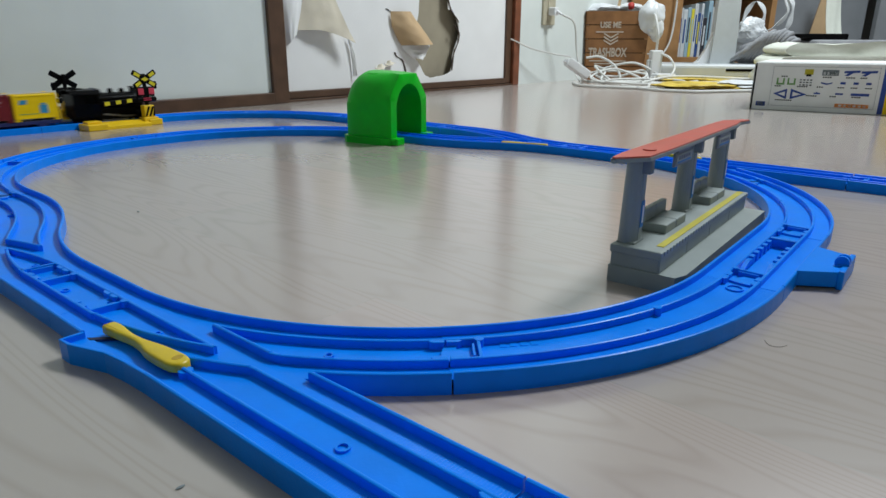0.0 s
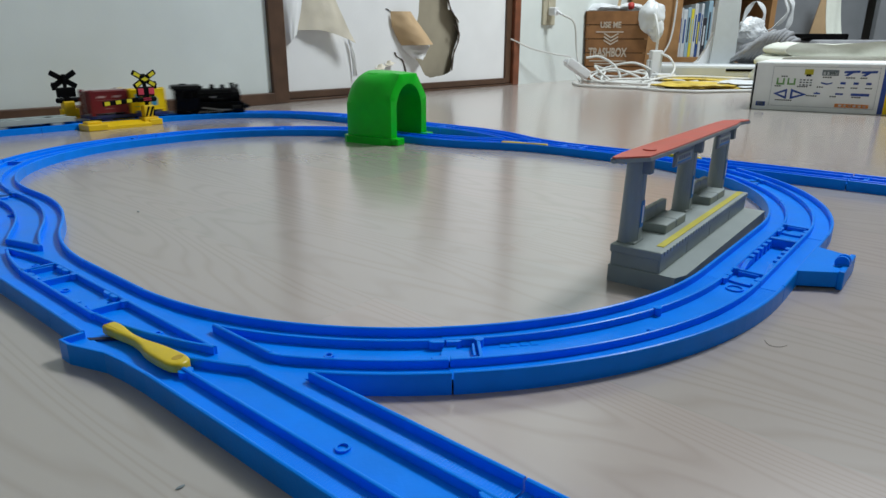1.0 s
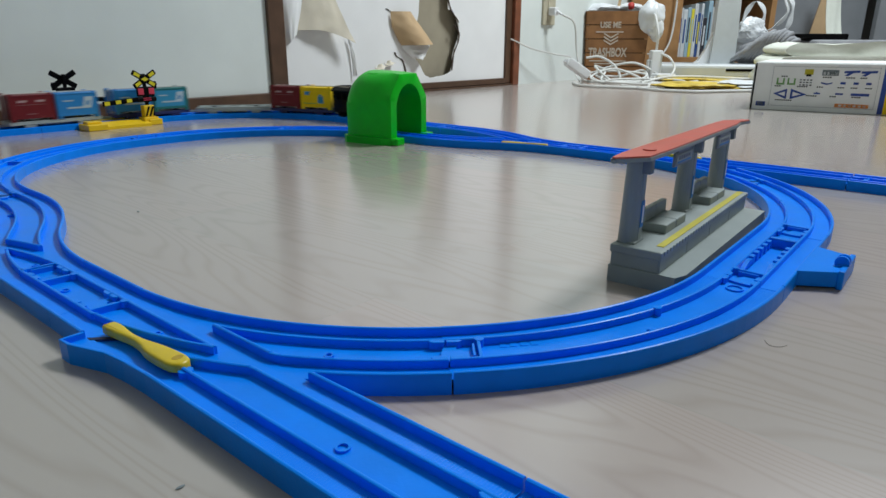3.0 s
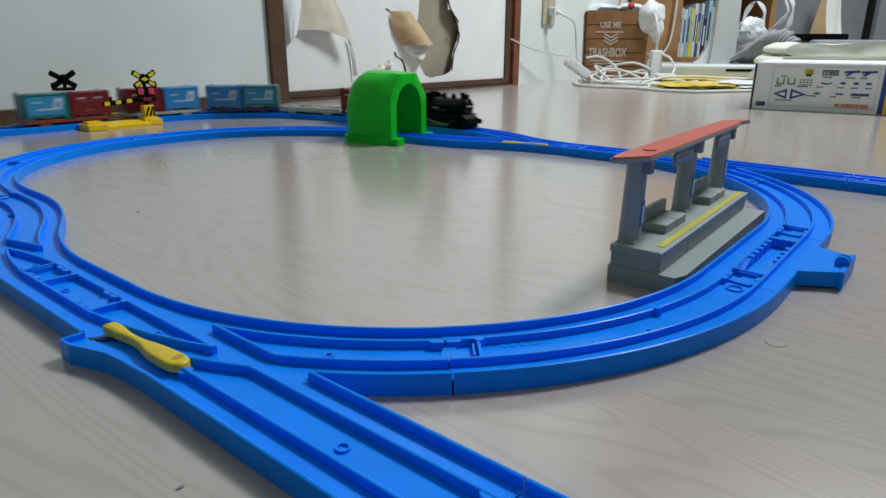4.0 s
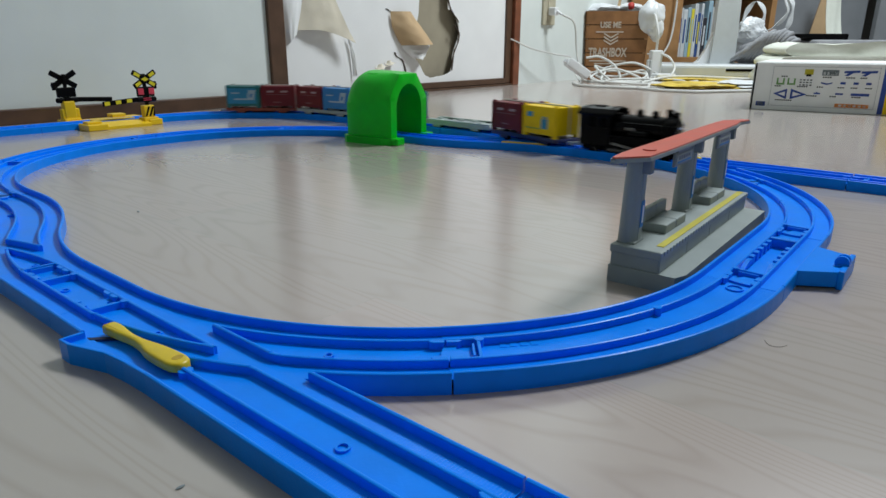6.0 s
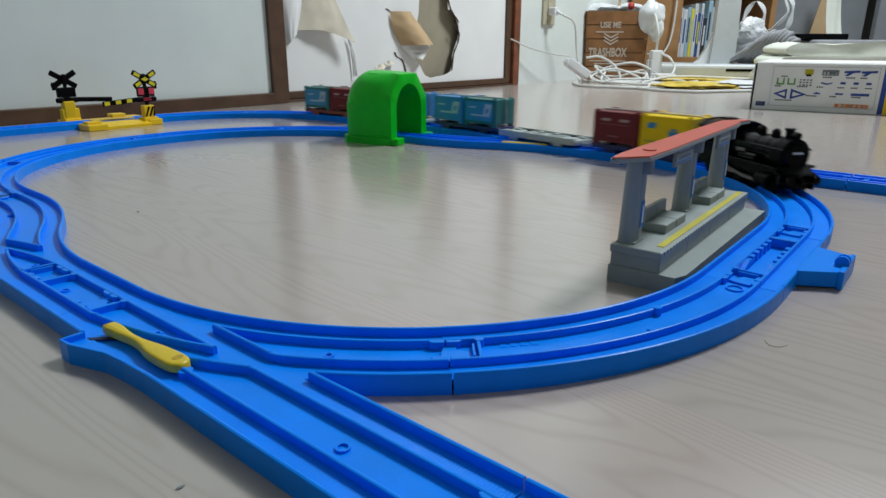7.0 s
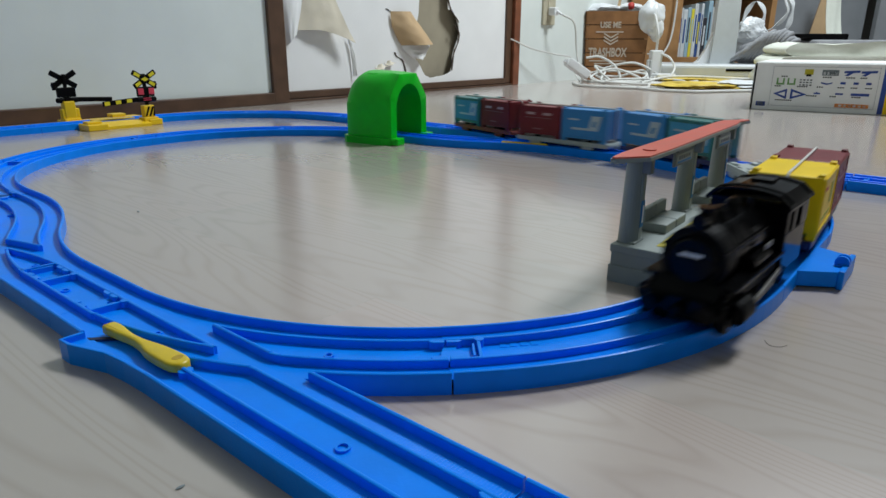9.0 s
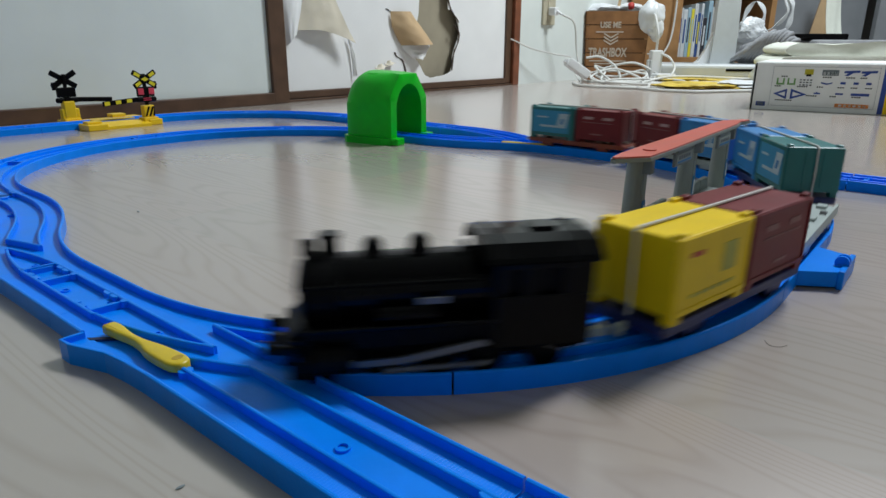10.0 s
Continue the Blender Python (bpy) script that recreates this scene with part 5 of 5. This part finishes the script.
    for x, s in ((0.037, 1), (0.066, 1)):
        tip, wide = (x, x + 0.023) if x < 0.05 else (x + 0.027, x)
        inner = tip + (wide - tip) * 0.34
        post = wide - (wide - tip) * 0.13
        print_part([(tip, 0.0305), (wide, 0.0400), (wide, 0.0360), (inner, 0.0305)], CARD_EDGE, lab="blue printed rail piece")
        print_part([(tip, 0.0305), (inner, 0.0305), (wide, 0.0250), (wide, 0.0210)], CARD_EDGE)
        rect(min(wide, post), max(wide, post), 0.0250, 0.0360, CARD_EDGE)
    print_part([(0.104, 0.0320), (0.114, 0.0320), (0.114, 0.0345), (0.110, 0.0345), (0.109, 0.0365), (0.107, 0.0345), (0.104, 0.0345)], CARD_EDGE)
    rect(0.138, 0.150, 0.0320, 0.0350, CARD_EDGE)
    rect(0.162, 0.190, 0.0310, 0.0355, CARD_EDGE)
    # unreadable captions
    rnd = random.Random(8)
    for z, xs in ((0.0610, (0.047, 0.114, 0.150, 0.172)), (0.0435, (0.038, 0.075, 0.107, 0.140, 0.160, 0.182)), (0.0275, (0.092, 0.130, 0.164)), (0.0180, (0.042, 0.060))):
        for x in xs:
            for k in range(rnd.randint(3, 5)):
                rect(x + 0.0036 * k, x + 0.0036 * k + 0.0026, z, z + 0.0021, BLACK_MATT, "caption_bar")
    rect(0.135, 0.185, 0.080, 0.0835, PRINT_WHITE)


toy_box()

# small things on the floor
cable_hair = tube(bmesh.new(), smooth_line([tuple(lay(a, b).translation) for a, b in ((0.2397, -0.0492), (0.2425, -0.0529), (0.2461, -0.0519), (0.2481, -0.0483))], 6), 0.00008, 6)
for v in cable_hair.verts:
    v.co.z += 0.00016
whole("hair", cable_hair, WOOD_DARK, Matrix(), "single dark hair lying on the laminate floor", "hair")
speck = crumpled(bmesh.new(), (0, 0, 0.00025), (0.0006, 0.0014, 0.00025), 3, 2)
whole("crumb", speck, GREY_DARK, lay(0.1393, -0.2530), "tiny dark crumb lying on the laminate floor", "crumb")
speck = crumpled(bmesh.new(), (0, 0, 0.0003), (0.0014, 0.0007, 0.0003), 4, 2)
whole("crumb", speck, GREY_DARK, lay(-0.1682, -0.1166), "tiny dark crumb lying on the laminate floor", "crumb")


# ---- train ----
def path_points():
    out = []

    def line(a, b, k=40):
        out.extend((a[0] + (b[0] - a[0]) * i / k, a[1] + (b[1] - a[1]) * i / k) for i in range(k))

    def arc(c, a0, a1, k=60):
        out.extend((c[0] + R * math.cos(radians(a0 + (a1 - a0) * i / k)), c[1] + R * math.sin(radians(a0 + (a1 - a0) * i / k))) for i in range(k))
    line((-0.270, SN), (-0.4875, SN))
    arc((-0.4875, SN + R), 270, 180)
    line((-0.7035, SN + R), (-0.7035, TN - R))
    arc((-0.4875, TN - R), 180, 90)
    line((-0.4875, TN), (-0.270, TN))
    out.extend((-0.054 - x, 0.324 + y) for x, y in reversed(shift_line(1)))
    line((-0.0535, 0.324), (0, 0.324))
    arc((0, 0.108), 90, 0)
    line((R, 0.108), (R, 0))
    arc((0, 0), 0, -90)
    line((0, -R), (-0.054, -R))
    out.extend((-0.0545 - x, -R - y) for x, y in shift_line(1))
    return np.array(out)


TRACK = path_points()
ALONG = np.r_[0, np.cumsum(np.hypot(*np.diff(TRACK, axis=0).T))]


def on_track(s):
    return Vector((np.interp(s, ALONG, TRACK[:, 0]), np.interp(s, ALONG, TRACK[:, 1])))


def car_pose(s, wheelbase=0.062):
    """Pose of a vehicle whose middle is at s, on two axles."""
    a, b = on_track(s + wheelbase / 2), on_track(s - wheelbase / 2)
    d = a - b
    mid = (a + b) / 2
    return LAY @ Matrix.Translation((mid.x, mid.y, BED)) @ Matrix.Rotation(math.atan2(d.y, d.x), 4, "Z")


def engine_pose(s):
    """The engine's fixed axles lie behind its middle, so its nose swings out on curves."""
    a, b = on_track(s + 0.001), on_track(s - 0.047)
    d = (a - b).normalized()
    mid = b + d * 0.047
    return LAY @ Matrix.Translation((mid.x, mid.y, BED)) @ Matrix.Rotation(math.atan2(d.y, d.x), 4, "Z")


def front(t):
    """Distance run by the engine's nose at t seconds, at an even pace."""
    return 0.15065 * t


def along(run):
    """Where a distance run lies on the track: the joints have a little slack."""
    return float(np.interp(run, (-0.9, -0.15, 0.1, 0.35, 0.6, 0.77, 0.95, 1.1, 1.25, 1.35, 1.6), (-0.1457, 0.6058, 0.8625, 1.0950, 1.3500, 1.5250, 1.7000, 1.8490, 2.0010, 2.1060, 2.3490)))


def coupling_slack(run):
    """The engine draws its coupling tight on the curves."""
    return float(np.interp(run, (0.1, 0.3, 0.6, 0.7, 0.9, 1.0, 1.07), (0.005, 0.009, 0.006, 0.009, 0.009, 0.013, 0.011)))


PITCHCAR = 0.1333


def disc(bm, x, y0, y1, z, r, k=18):
    return cyl(bm, (x, y0, z), (x, y1, z), r, k=k)


ROLLERS = []      # wheels that turn: the part, its place and its radius
RODS = []


def wheel_set(ob, x, r=0.0066):
    for y in (-0.0125, 0.0125):
        s = 1 if y > 0 else -1
        w = part("wheel", disc(disc(bmesh.new(), 0, -0.0018, 0.0018, 0, r, 24), 0, -0.0026, 0.0026, 0, r * 0.45), BLACK_MATT, ob)
        w.matrix_basis = pose(x, y, r)
        part("crank_pin", cyl(bmesh.new(), (0, s * 0.0015, -0.003), (0, s * 0.0030, -0.003), 0.0008, k=10), STEEL_DULL, w)
        ROLLERS.append((w, x, y, r))
    part("axle", disc(bmesh.new(), x, -0.0105, 0.0105, r, 0.0012, 10), STEEL, ob)


def quad(bm, x0, x1, z0, z1, y, lean=0.0):
    """A thin printed patch on a side wall at y, leaning forward by lean."""
    s = 0.00025 if y > 0 else -0.00025
    pts = [(x0, z0), (x1, z0), (x1 + lean, z1), (x0 + lean, z1)]
    return prism(bm, pts, "y", min(y, y + s), max(y, y + s))


def container(ob, x0, x1, style):
    base, name = {"yellow": (BOX_YELLOW, "yellow container"), "maroon": (BOX_MAROON, "maroon container"), "blue": (BOX_BLUE, "blue container"), "teal": (BOX_TEAL, "teal container")}[style]
    w, z0, z1 = 0.0185, 0.0150, 0.0462
    c = part("container", bx(x0, x1, -w, w, z0, z1, 0.0009), base, ob, name)
    for x in (x0 + 0.0035, x1 - 0.0035):
        for y in (-w + 0.0025, w - 0.0025):
            part("corner_foot", bx(x - 0.0033, x + 0.0033, y - 0.0023, y + 0.0023, 0.0115, z0 + 0.001, 0.0005), base, c)
            part("corner_knob", bx(x - 0.0028, x + 0.0022, y - 0.0018, y + 0.0018, z1 - 0.001, z1 + 0.0016, 0.0006), base, c)
    for y in (-w, w):
        s = 0.0005 if y > 0 else -0.0005
        ya, yb = min(y, y + s), max(y, y + s)
        for za, zb in ((z0, z0 + 0.0022), (z1 - 0.0022, z1 - 0.0006)):
            part("side_rail", bx(x0 + 0.0006, x1 - 0.0006, ya, yb, za, zb, 0.0002), base, c)
        for x in (x0 + 0.0008, x1 - 0.0026):
            part("corner_post", bx(x, x + 0.0018, ya, yb, z0 + 0.0022, z1 - 0.0022, 0.0002), base, c)
        m = (x0 + x1) / 2
        if style == "yellow":
            if y < 0:
                part("print", quad(bmesh.new(), m + 0.004, m + 0.014, 0.0215, 0.0325, y), PRINT_SKY, c, "blue printed square")
                part("print", quad(bmesh.new(), m + 0.006, m + 0.012, 0.0330, 0.0350, y), PRINT_SKY, c)
                part("print", quad(bmesh.new(), m - 0.020, m - 0.011, 0.0340, 0.0395, y, 0.001), PRINT_SKY, c)
                for k in range(5):
                    part("print", quad(bmesh.new(), m - 0.021 + 0.0048 * k, m - 0.0175 + 0.0048 * k, 0.0205, 0.0218, y), PRINT_GREEN, c)
            else:
                part("print", quad(bmesh.new(), m + 0.010, m + 0.018, 0.0375, 0.0395, y), PRINT_RED, c, "red printed bar")
                part("print", quad(bmesh.new(), m - 0.016, m - 0.006, 0.0270, 0.0390, y), PRINT_OLIVE, c, "faint olive printed patch")
                for k in range(6):
                    part("print", quad(bmesh.new(), m - 0.016 + 0.0056 * k, m - 0.0122 + 0.0056 * k, 0.0210, 0.0224, y), PRINT_OLIVE, c)
        elif style == "maroon":
            for k, xx in enumerate((-0.018, 0.004)):
                part("print", quad(bmesh.new(), m + xx, m + xx + 0.011, 0.0365, 0.0392, y, 0.0015), PRINT_FAINT if y > 0 else PRINT_DULL, c, "pale printed bar")
            part("print", quad(bmesh.new(), m - 0.019, m + 0.016, 0.0330, 0.0336, y), PRINT_FAINT, c)
            part("print", quad(bmesh.new(), m - 0.008, m + 0.004, 0.0205, 0.0218, y), PRINT_FAINT, c)
        else:
            if style == "teal":
                part("sticker", quad(bmesh.new(), x0 + 0.003, x1 - 0.006, z0 + 0.0035, z1 - 0.0035, y), PRINT_SKY, c, "blue side sticker")
                y += 0.0002 * (1 if y > 0 else -1)
            # broad white hook of the printed mark
            part("print", quad(bmesh.new(), m + 0.006, m + 0.0175, 0.0245, 0.0400, y, 0.004), PRINT_PALE, c, "pale slanted mark")
            part("print", quad(bmesh.new(), m + 0.0105, m + 0.0140, 0.0285, 0.0345, y + (0.0002 if y > 0 else -0.0002), 0.002), PRINT_BLUE, c)
            part("print", quad(bmesh.new(), m - 0.014, m + 0.006, 0.0245, 0.0268, y), PRINT_PALE, c)
            part("print", quad(bmesh.new(), m - 0.019, m - 0.006, 0.0345, 0.0362, y, 0.001), PRINT_PALE, c)
    # end wall: door seams and lock bars
    for x, s in ((x0, -1), (x1, 1)):
        for y in (-0.006, 0.006):
            part("lock_bar", bx(min(x, x + s * 0.0005), max(x, x + s * 0.0005), y - 0.0006, y + 0.0006, z0 + 0.003, z1 - 0.003, 0.0002), base, c)


def flat_car(material, loads, label, band=True):
    ob = thing("toy_wagon", Matrix(), label, "toy wagon", "wagons of the toy train")
    part("deck", bx(-0.0580, 0.0580, -0.0175, 0.0175, 0.0098, 0.0118, 0.0006), material, ob)
    for y in (-0.0162, 0.0162):
        part("side_beam", bx(-0.0575, 0.0575, y - 0.0012, y + 0.0012, 0.0070, 0.0105, 0.0005), material, ob)
    for x in (-0.0570, 0.0570):
        part("end_beam", bx(x - 0.0015, x + 0.0015, -0.0155, 0.0155, 0.0072, 0.0104, 0.0004), material, ob)
    part("under_frame", bx(-0.020, 0.020, -0.009, 0.009, 0.0045, 0.0100, 0.0008), material, ob)
    for x in (-0.034, 0.034):
        for y in (-0.0158, 0.0158):
            part("axle_guard", prism(bmesh.new(), [(x - 0.009, 0.0096), (x + 0.009, 0.0096), (x + 0.006, 0.0038), (x - 0.006, 0.0038)], "y", y - 0.0010, y + 0.0010), material, ob)
        wheel_set(ob, x)
    # coupling: hook in front, bar at the back
    part("coupling_hook", strip(bmesh.new(), [(0.057, 0.0), (0.0640, 0.0), (0.0640, 0.003)], 0.0014, -0.0014, 0.0055, 0.0090, 0.0003), CAR_GREY, ob, "pale grey coupling hook")
    part("coupling_bar", strip(bmesh.new(), [(-0.057, 0.002), (-0.0700, 0.002), (-0.0700, -0.002)], 0.0014, -0.0014, 0.0050, 0.0080, 0.0003), CAR_GREY, ob, "pale grey coupling bar")
    if not loads:
        for y in (-0.0165, 0.0165):
            part("deck_lip", bx(-0.058, 0.058, y - 0.0009, y + 0.0009, 0.0115, 0.0140, 0.0004), material, ob)
        for x in (-0.05, -0.012, 0.012, 0.05):
            for y in (-0.009, 0.009):
                part("deck_stud", bx(x - 0.004, x + 0.004, y - 0.003, y + 0.003, 0.0115, 0.0138, 0.0005), material, ob)
        part("deck_well", bx(-0.030, 0.030, -0.006, 0.006, 0.0116, 0.0126, 0.0004), GREY_DARK, ob)
    for (a, b), style in zip(((0.0008, 0.0560), (-0.0560, -0.0008)), loads):
        container(ob, a, b, style)
    if loads:
        z = 0.0468
        pts = [(0.0570, 0.001, 0.012), (0.0572, 0.001, 0.030), (0.0569, 0.0008, z - 0.001), (0.055, 0.0006, z + 0.0002), (0.0, 0.0, z + 0.0001), (-0.055, -0.0006, z + 0.0002), (-0.0569, -0.0008, z - 0.001), (-0.0572, -0.001, 0.030), (-0.0570, -0.001, 0.012)]
        part("rubber_band", tube(bmesh.new(), pts, 0.0008, 8), RUBBER, ob, "pale rubber band round the containers")
    return ob


def engine():
    ob = thing("toy_steam_engine", Matrix(), "glossy black plastic toy steam locomotive running on the blue rails", "toy train")
    bz = 0.0300
    boiler = part("boiler", cyl(bmesh.new(), (-0.020, 0, bz), (0.0325, 0, bz), 0.0128, k=48), BLACK, ob, "glossy black boiler")
    for x in (-0.006, 0.010, 0.024):
        part("boiler_band", cyl(bmesh.new(), (x - 0.0006, 0, bz), (x + 0.0006, 0, bz), 0.0132, k=48), BLACK, boiler)
    part("smokebox", cyl(bmesh.new(), (0.0325, 0, bz), (0.0440, 0, bz), 0.0134, k=36), BLACK_MATT, ob)
    door = part("smokebox_door", cyl(bmesh.new(), (0.0440, 0, bz), (0.0465, 0, bz), 0.0112, 0.0085, k=32), BLACK, ob)
    rim = bmesh.new()
    tube(rim, [(0.0453, 0.0105 * math.cos(a), bz + 0.0105 * math.sin(a)) for a in [2 * math.pi * i / 28 for i in range(29)]], 0.0006, 6)
    part("door_ring", rim, BLACK, door)
    plate = part("number_plate", bx(0.0460, 0.0472, -0.0055, 0.0055, bz + 0.0012, bz + 0.0042, 0.0003), BLACK_MATT, door, "black number plate with a pale bar")
    part("pale_bar", bx(0.0472, 0.0474, -0.0045, 0.0045, bz + 0.0021, bz + 0.0034), PRINT_WHITE, plate)
    part("headlight", cyl(bmesh.new(), (0.0395, 0, bz + 0.0155), (0.0448, 0, bz + 0.0155), 0.0030, k=18), BLACK, ob)
    part("chimney", cyl(cyl(bmesh.new(), (0.0350, 0, bz + 0.011), (0.0350, 0, bz + 0.0195), 0.0034, 0.0030, k=20), (0.0350, 0, bz + 0.0188), (0.0350, 0, bz + 0.0205), 0.0040, k=20), BLACK, ob)
    for x, h in ((0.0200, 0.0185), (0.0035, 0.0190)):
        part("dome", cyl(cyl(bmesh.new(), (x, 0, bz + 0.010), (x, 0, bz + h - 0.002), 0.0042, 0.0034, k=20), (x, 0, bz + h - 0.002), (x, 0, bz + h), 0.0034, 0.0016, k=20), BLACK, ob)
    part("safety_valve", cyl(bmesh.new(), (-0.012, 0.003, bz + 0.011), (-0.012, 0.003, bz + 0.0165), 0.0016, k=12), BLACK, ob)
    for y in (-0.0125, 0.0125):
        part("hand_rail", tube(bmesh.new(), [(-0.018, y * 0.98, bz + 0.0050), (0.046, y * 0.98, bz + 0.0050)], 0.0007), BLACK, ob)
        part("running_board", bx(-0.020, 0.046, min(y * 0.55, y * 1.52), max(y * 0.55, y * 1.52), 0.0205, 0.0225, 0.0006), BLACK, ob)
        part("air_tank", cyl(bmesh.new(), (0.000, y * 1.18, 0.0252), (0.020, y * 1.18, 0.0252), 0.0030, k=16), BLACK, ob)
        part("name_plate", bx(-0.004, 0.006, *sorted((y * 1.30, y * 1.34)), 0.0285, 0.0310, 0.0002), STEEL_DULL, ob, "small dull metal plate")
        cylinder = part("steam_cylinder", cyl(bmesh.new(), (0.0290, y * 1.40, 0.0110), (0.0430, y * 1.40, 0.0110), 0.0052, k=20), BLACK_MATT, ob)
        part("cylinder_cap", cyl(bmesh.new(), (0.0430, y * 1.40, 0.0110), (0.0445, y * 1.40, 0.0110), 0.0040, k=20), BLACK, cylinder)
        s = 1 if y > 0 else -1
        part("connecting_rod", prism(bmesh.new(), [(-0.018, 0.0128), (-0.016, 0.0150), (0.012, 0.0105), (0.030, 0.0100), (0.030, 0.0078), (0.012, 0.0080)], "y", *sorted((s * 0.0176, s * 0.0190))), STEEL_DULL, ob, "dull grey connecting rod")
        RODS.append(part("coupling_rod", prism(bmesh.new(), [(-0.020, 0.0062), (0.018, 0.0062), (0.018, 0.0080), (-0.020, 0.0080)], "y", *sorted((s * 0.0162, s * 0.0174))), STEEL_DULL, ob, "dull grey coupling rod"))
        part("splash_plate", bx(-0.056, 0.046, *sorted((s * 0.0140, s * 0.0160)), 0.0130, 0.0208, 0.0005), BLACK_MATT, ob)
    for x, r in ((-0.040, 0.0066), (-0.018, 0.0075), (0.000, 0.0075), (0.018, 0.0075), (0.040, 0.0066)):
        wheel_set(ob, x, r)
    # cab with windows, roof and coal bunker
    cab_ob = part("cab", bx(-0.0560, -0.0200, -0.0178, 0.0178, 0.0100, 0.0300, 0.0008), BLACK, ob)
    part("front_wall", bx(-0.0235, -0.0200, -0.0178, 0.0178, 0.0298, 0.0440, 0.0005), BLACK, cab_ob)
    for y in (-0.0172, 0.0172):
        part("window_post", bx(-0.0350, -0.0300, y - 0.0008, y + 0.0008, 0.0298, 0.0397, 0.0003), BLACK, cab_ob)
        part("window_post", bx(-0.0560, -0.0440, y - 0.0008, y + 0.0008, 0.0298, 0.0397, 0.0003), BLACK, cab_ob)
        part("window_header", bx(-0.0560, -0.0234, y - 0.0008, y + 0.0008, 0.0395, 0.0440, 0.0003), BLACK, cab_ob)
    part("rear_wall", bx(-0.0560, -0.0540, -0.0162, 0.0162, 0.0298, 0.0430, 0.0003), BLACK, cab_ob)
    part("cab_fill", bx(-0.0538, -0.0237, -0.0150, 0.0150, 0.0298, 0.0393), BLACK_MATT, cab_ob)
    roof = [(0.0194, 0.0424), (0.0186, 0.0440), (0.0140, 0.0480), (0.0070, 0.0494), (0.0, 0.0497)]
    roof += [(-x, z) for x, z in reversed(roof[:-1])]
    bow_line = list(roof)
    roof += [(x * 0.95, z - 0.0010) for x, z in reversed(roof)]
    part("cab_roof", prism(bmesh.new(), roof, "x", -0.0585, -0.0165), BLACK, cab_ob, "curved glossy black roof")
    for x in (-0.052, -0.022):
        bow = [(x, a, b + 0.0003) for a, b in bow_line[1:-1]]
        part("roof_rib", tube(bmesh.new(), bow, 0.0005, 6), BLACK_MATT, cab_ob)
    part("roof_hatch", bx(-0.046, -0.036, -0.005, 0.005, 0.0490, 0.0508, 0.0004), BLACK, cab_ob)
    # front beam, buffers, steps and pilot
    beam = part("buffer_beam", bx(0.0480, 0.0525, -0.0172, 0.0172, 0.0095, 0.0165, 0.0006), BLACK, ob)
    for y in (-0.0115, 0.0115):
        part("buffer", cyl(cyl(bmesh.new(), (0.0520, y, 0.0130), (0.0570, y, 0.0130), 0.0018, k=14), (0.0565, y, 0.0130), (0.0585, y, 0.0130), 0.0034, k=18), BLACK, beam)
        part("step", bx(0.0440, 0.0500, *sorted((y * 1.32, y * 1.52)), 0.0040, 0.0100, 0.0004), BLACK_MATT, beam)
    part("front_hook", bx(0.0520, 0.0580, -0.0016, 0.0016, 0.0100, 0.0140, 0.0005), BLACK, beam)
    part("sloping_apron", prism(bmesh.new(), [(0.0400, 0.0225), (0.0455, 0.0225), (0.0515, 0.0172), (0.0400, 0.0172)], "y", -0.0130, 0.0130), BLACK_MATT, ob)
    part("front_deck", bx(0.0380, 0.0500, -0.0160, 0.0160, 0.0160, 0.0180, 0.0004), BLACK, ob)
    part("main_frame", bx(-0.0560, 0.0480, -0.0095, 0.0095, 0.0045, 0.0200, 0.0008), BLACK_MATT, ob)
    part("rear_coupling", strip(bmesh.new(), [(-0.056, 0.002), (-0.0690, 0.002), (-0.0690, -0.002)], 0.0016, -0.0016, 0.0050, 0.0084, 0.0003), CAR_GREY, ob, "pale grey coupling bar")
    return ob


PRINT_OLIVE = mat("faint_olive_print", (0.42, 0.40, 0.05), 0.5, spots=0.15)
PRINT_FAINT = mat("faint_pink_print", (0.24, 0.10, 0.10), 0.5, spots=0.1)
PRINT_DULL = mat("dull_pink_print", (0.45, 0.30, 0.29), 0.5, spots=0.1)
PRINT_PALE = mat("pale_blue_print", (0.42, 0.52, 0.58), 0.5, spots=0.08)
STEEL_DULL = mat("dull_grey_rod", (0.17, 0.165, 0.155), 0.45, metal=0.6, spots=0.1)
ENGINE = engine()
WAGONS = [
    flat_car(CAR_BLUE, ("yellow", "maroon"), "dark blue toy flat wagon carrying a yellow and a maroon container"),
    flat_car(CAR_GREY, (), "empty pale grey plastic toy flat wagon on the rails"),
    flat_car(CAR_BLUE, ("teal", "blue"), "toy flat wagon carrying a teal and a blue container"),
    flat_car(CAR_GREY, ("blue", "maroon"), "pale grey toy flat wagon carrying a blue and a maroon container"),
    flat_car(CAR_BROWN, ("maroon", "teal"), "red-brown toy flat wagon carrying a maroon and a teal container"),
]


def motions():
    times = [0.25 * i for i in range(41)]
    walk(ENGINE, [(t, engine_pose(along(front(t) - 0.059) + coupling_slack(front(t) - 0.059))) for t in times])
    # wheels roll, the side rods ride on their pins
    ticks = [i / 15 for i in range(151)]
    for w, x, y, r in ROLLERS:
        walk(w, [(t, pose(x, y, r, 0, math.degrees(front(t) / r), 0)) for t in ticks])
    for rod in RODS:
        walk(rod, [(t, pose(-0.003 * math.sin(front(t) / 0.0075), 0, 0.0007 - 0.003 * math.cos(front(t) / 0.0075), 0, 0, 0)) for t in ticks])
    for k, w in enumerate(WAGONS):
        walk(w, [(t, car_pose(along(front(t) - FIRST_GAP - PITCHCAR * k))) for t in times])


FIRST_GAP = 0.1832
motions()
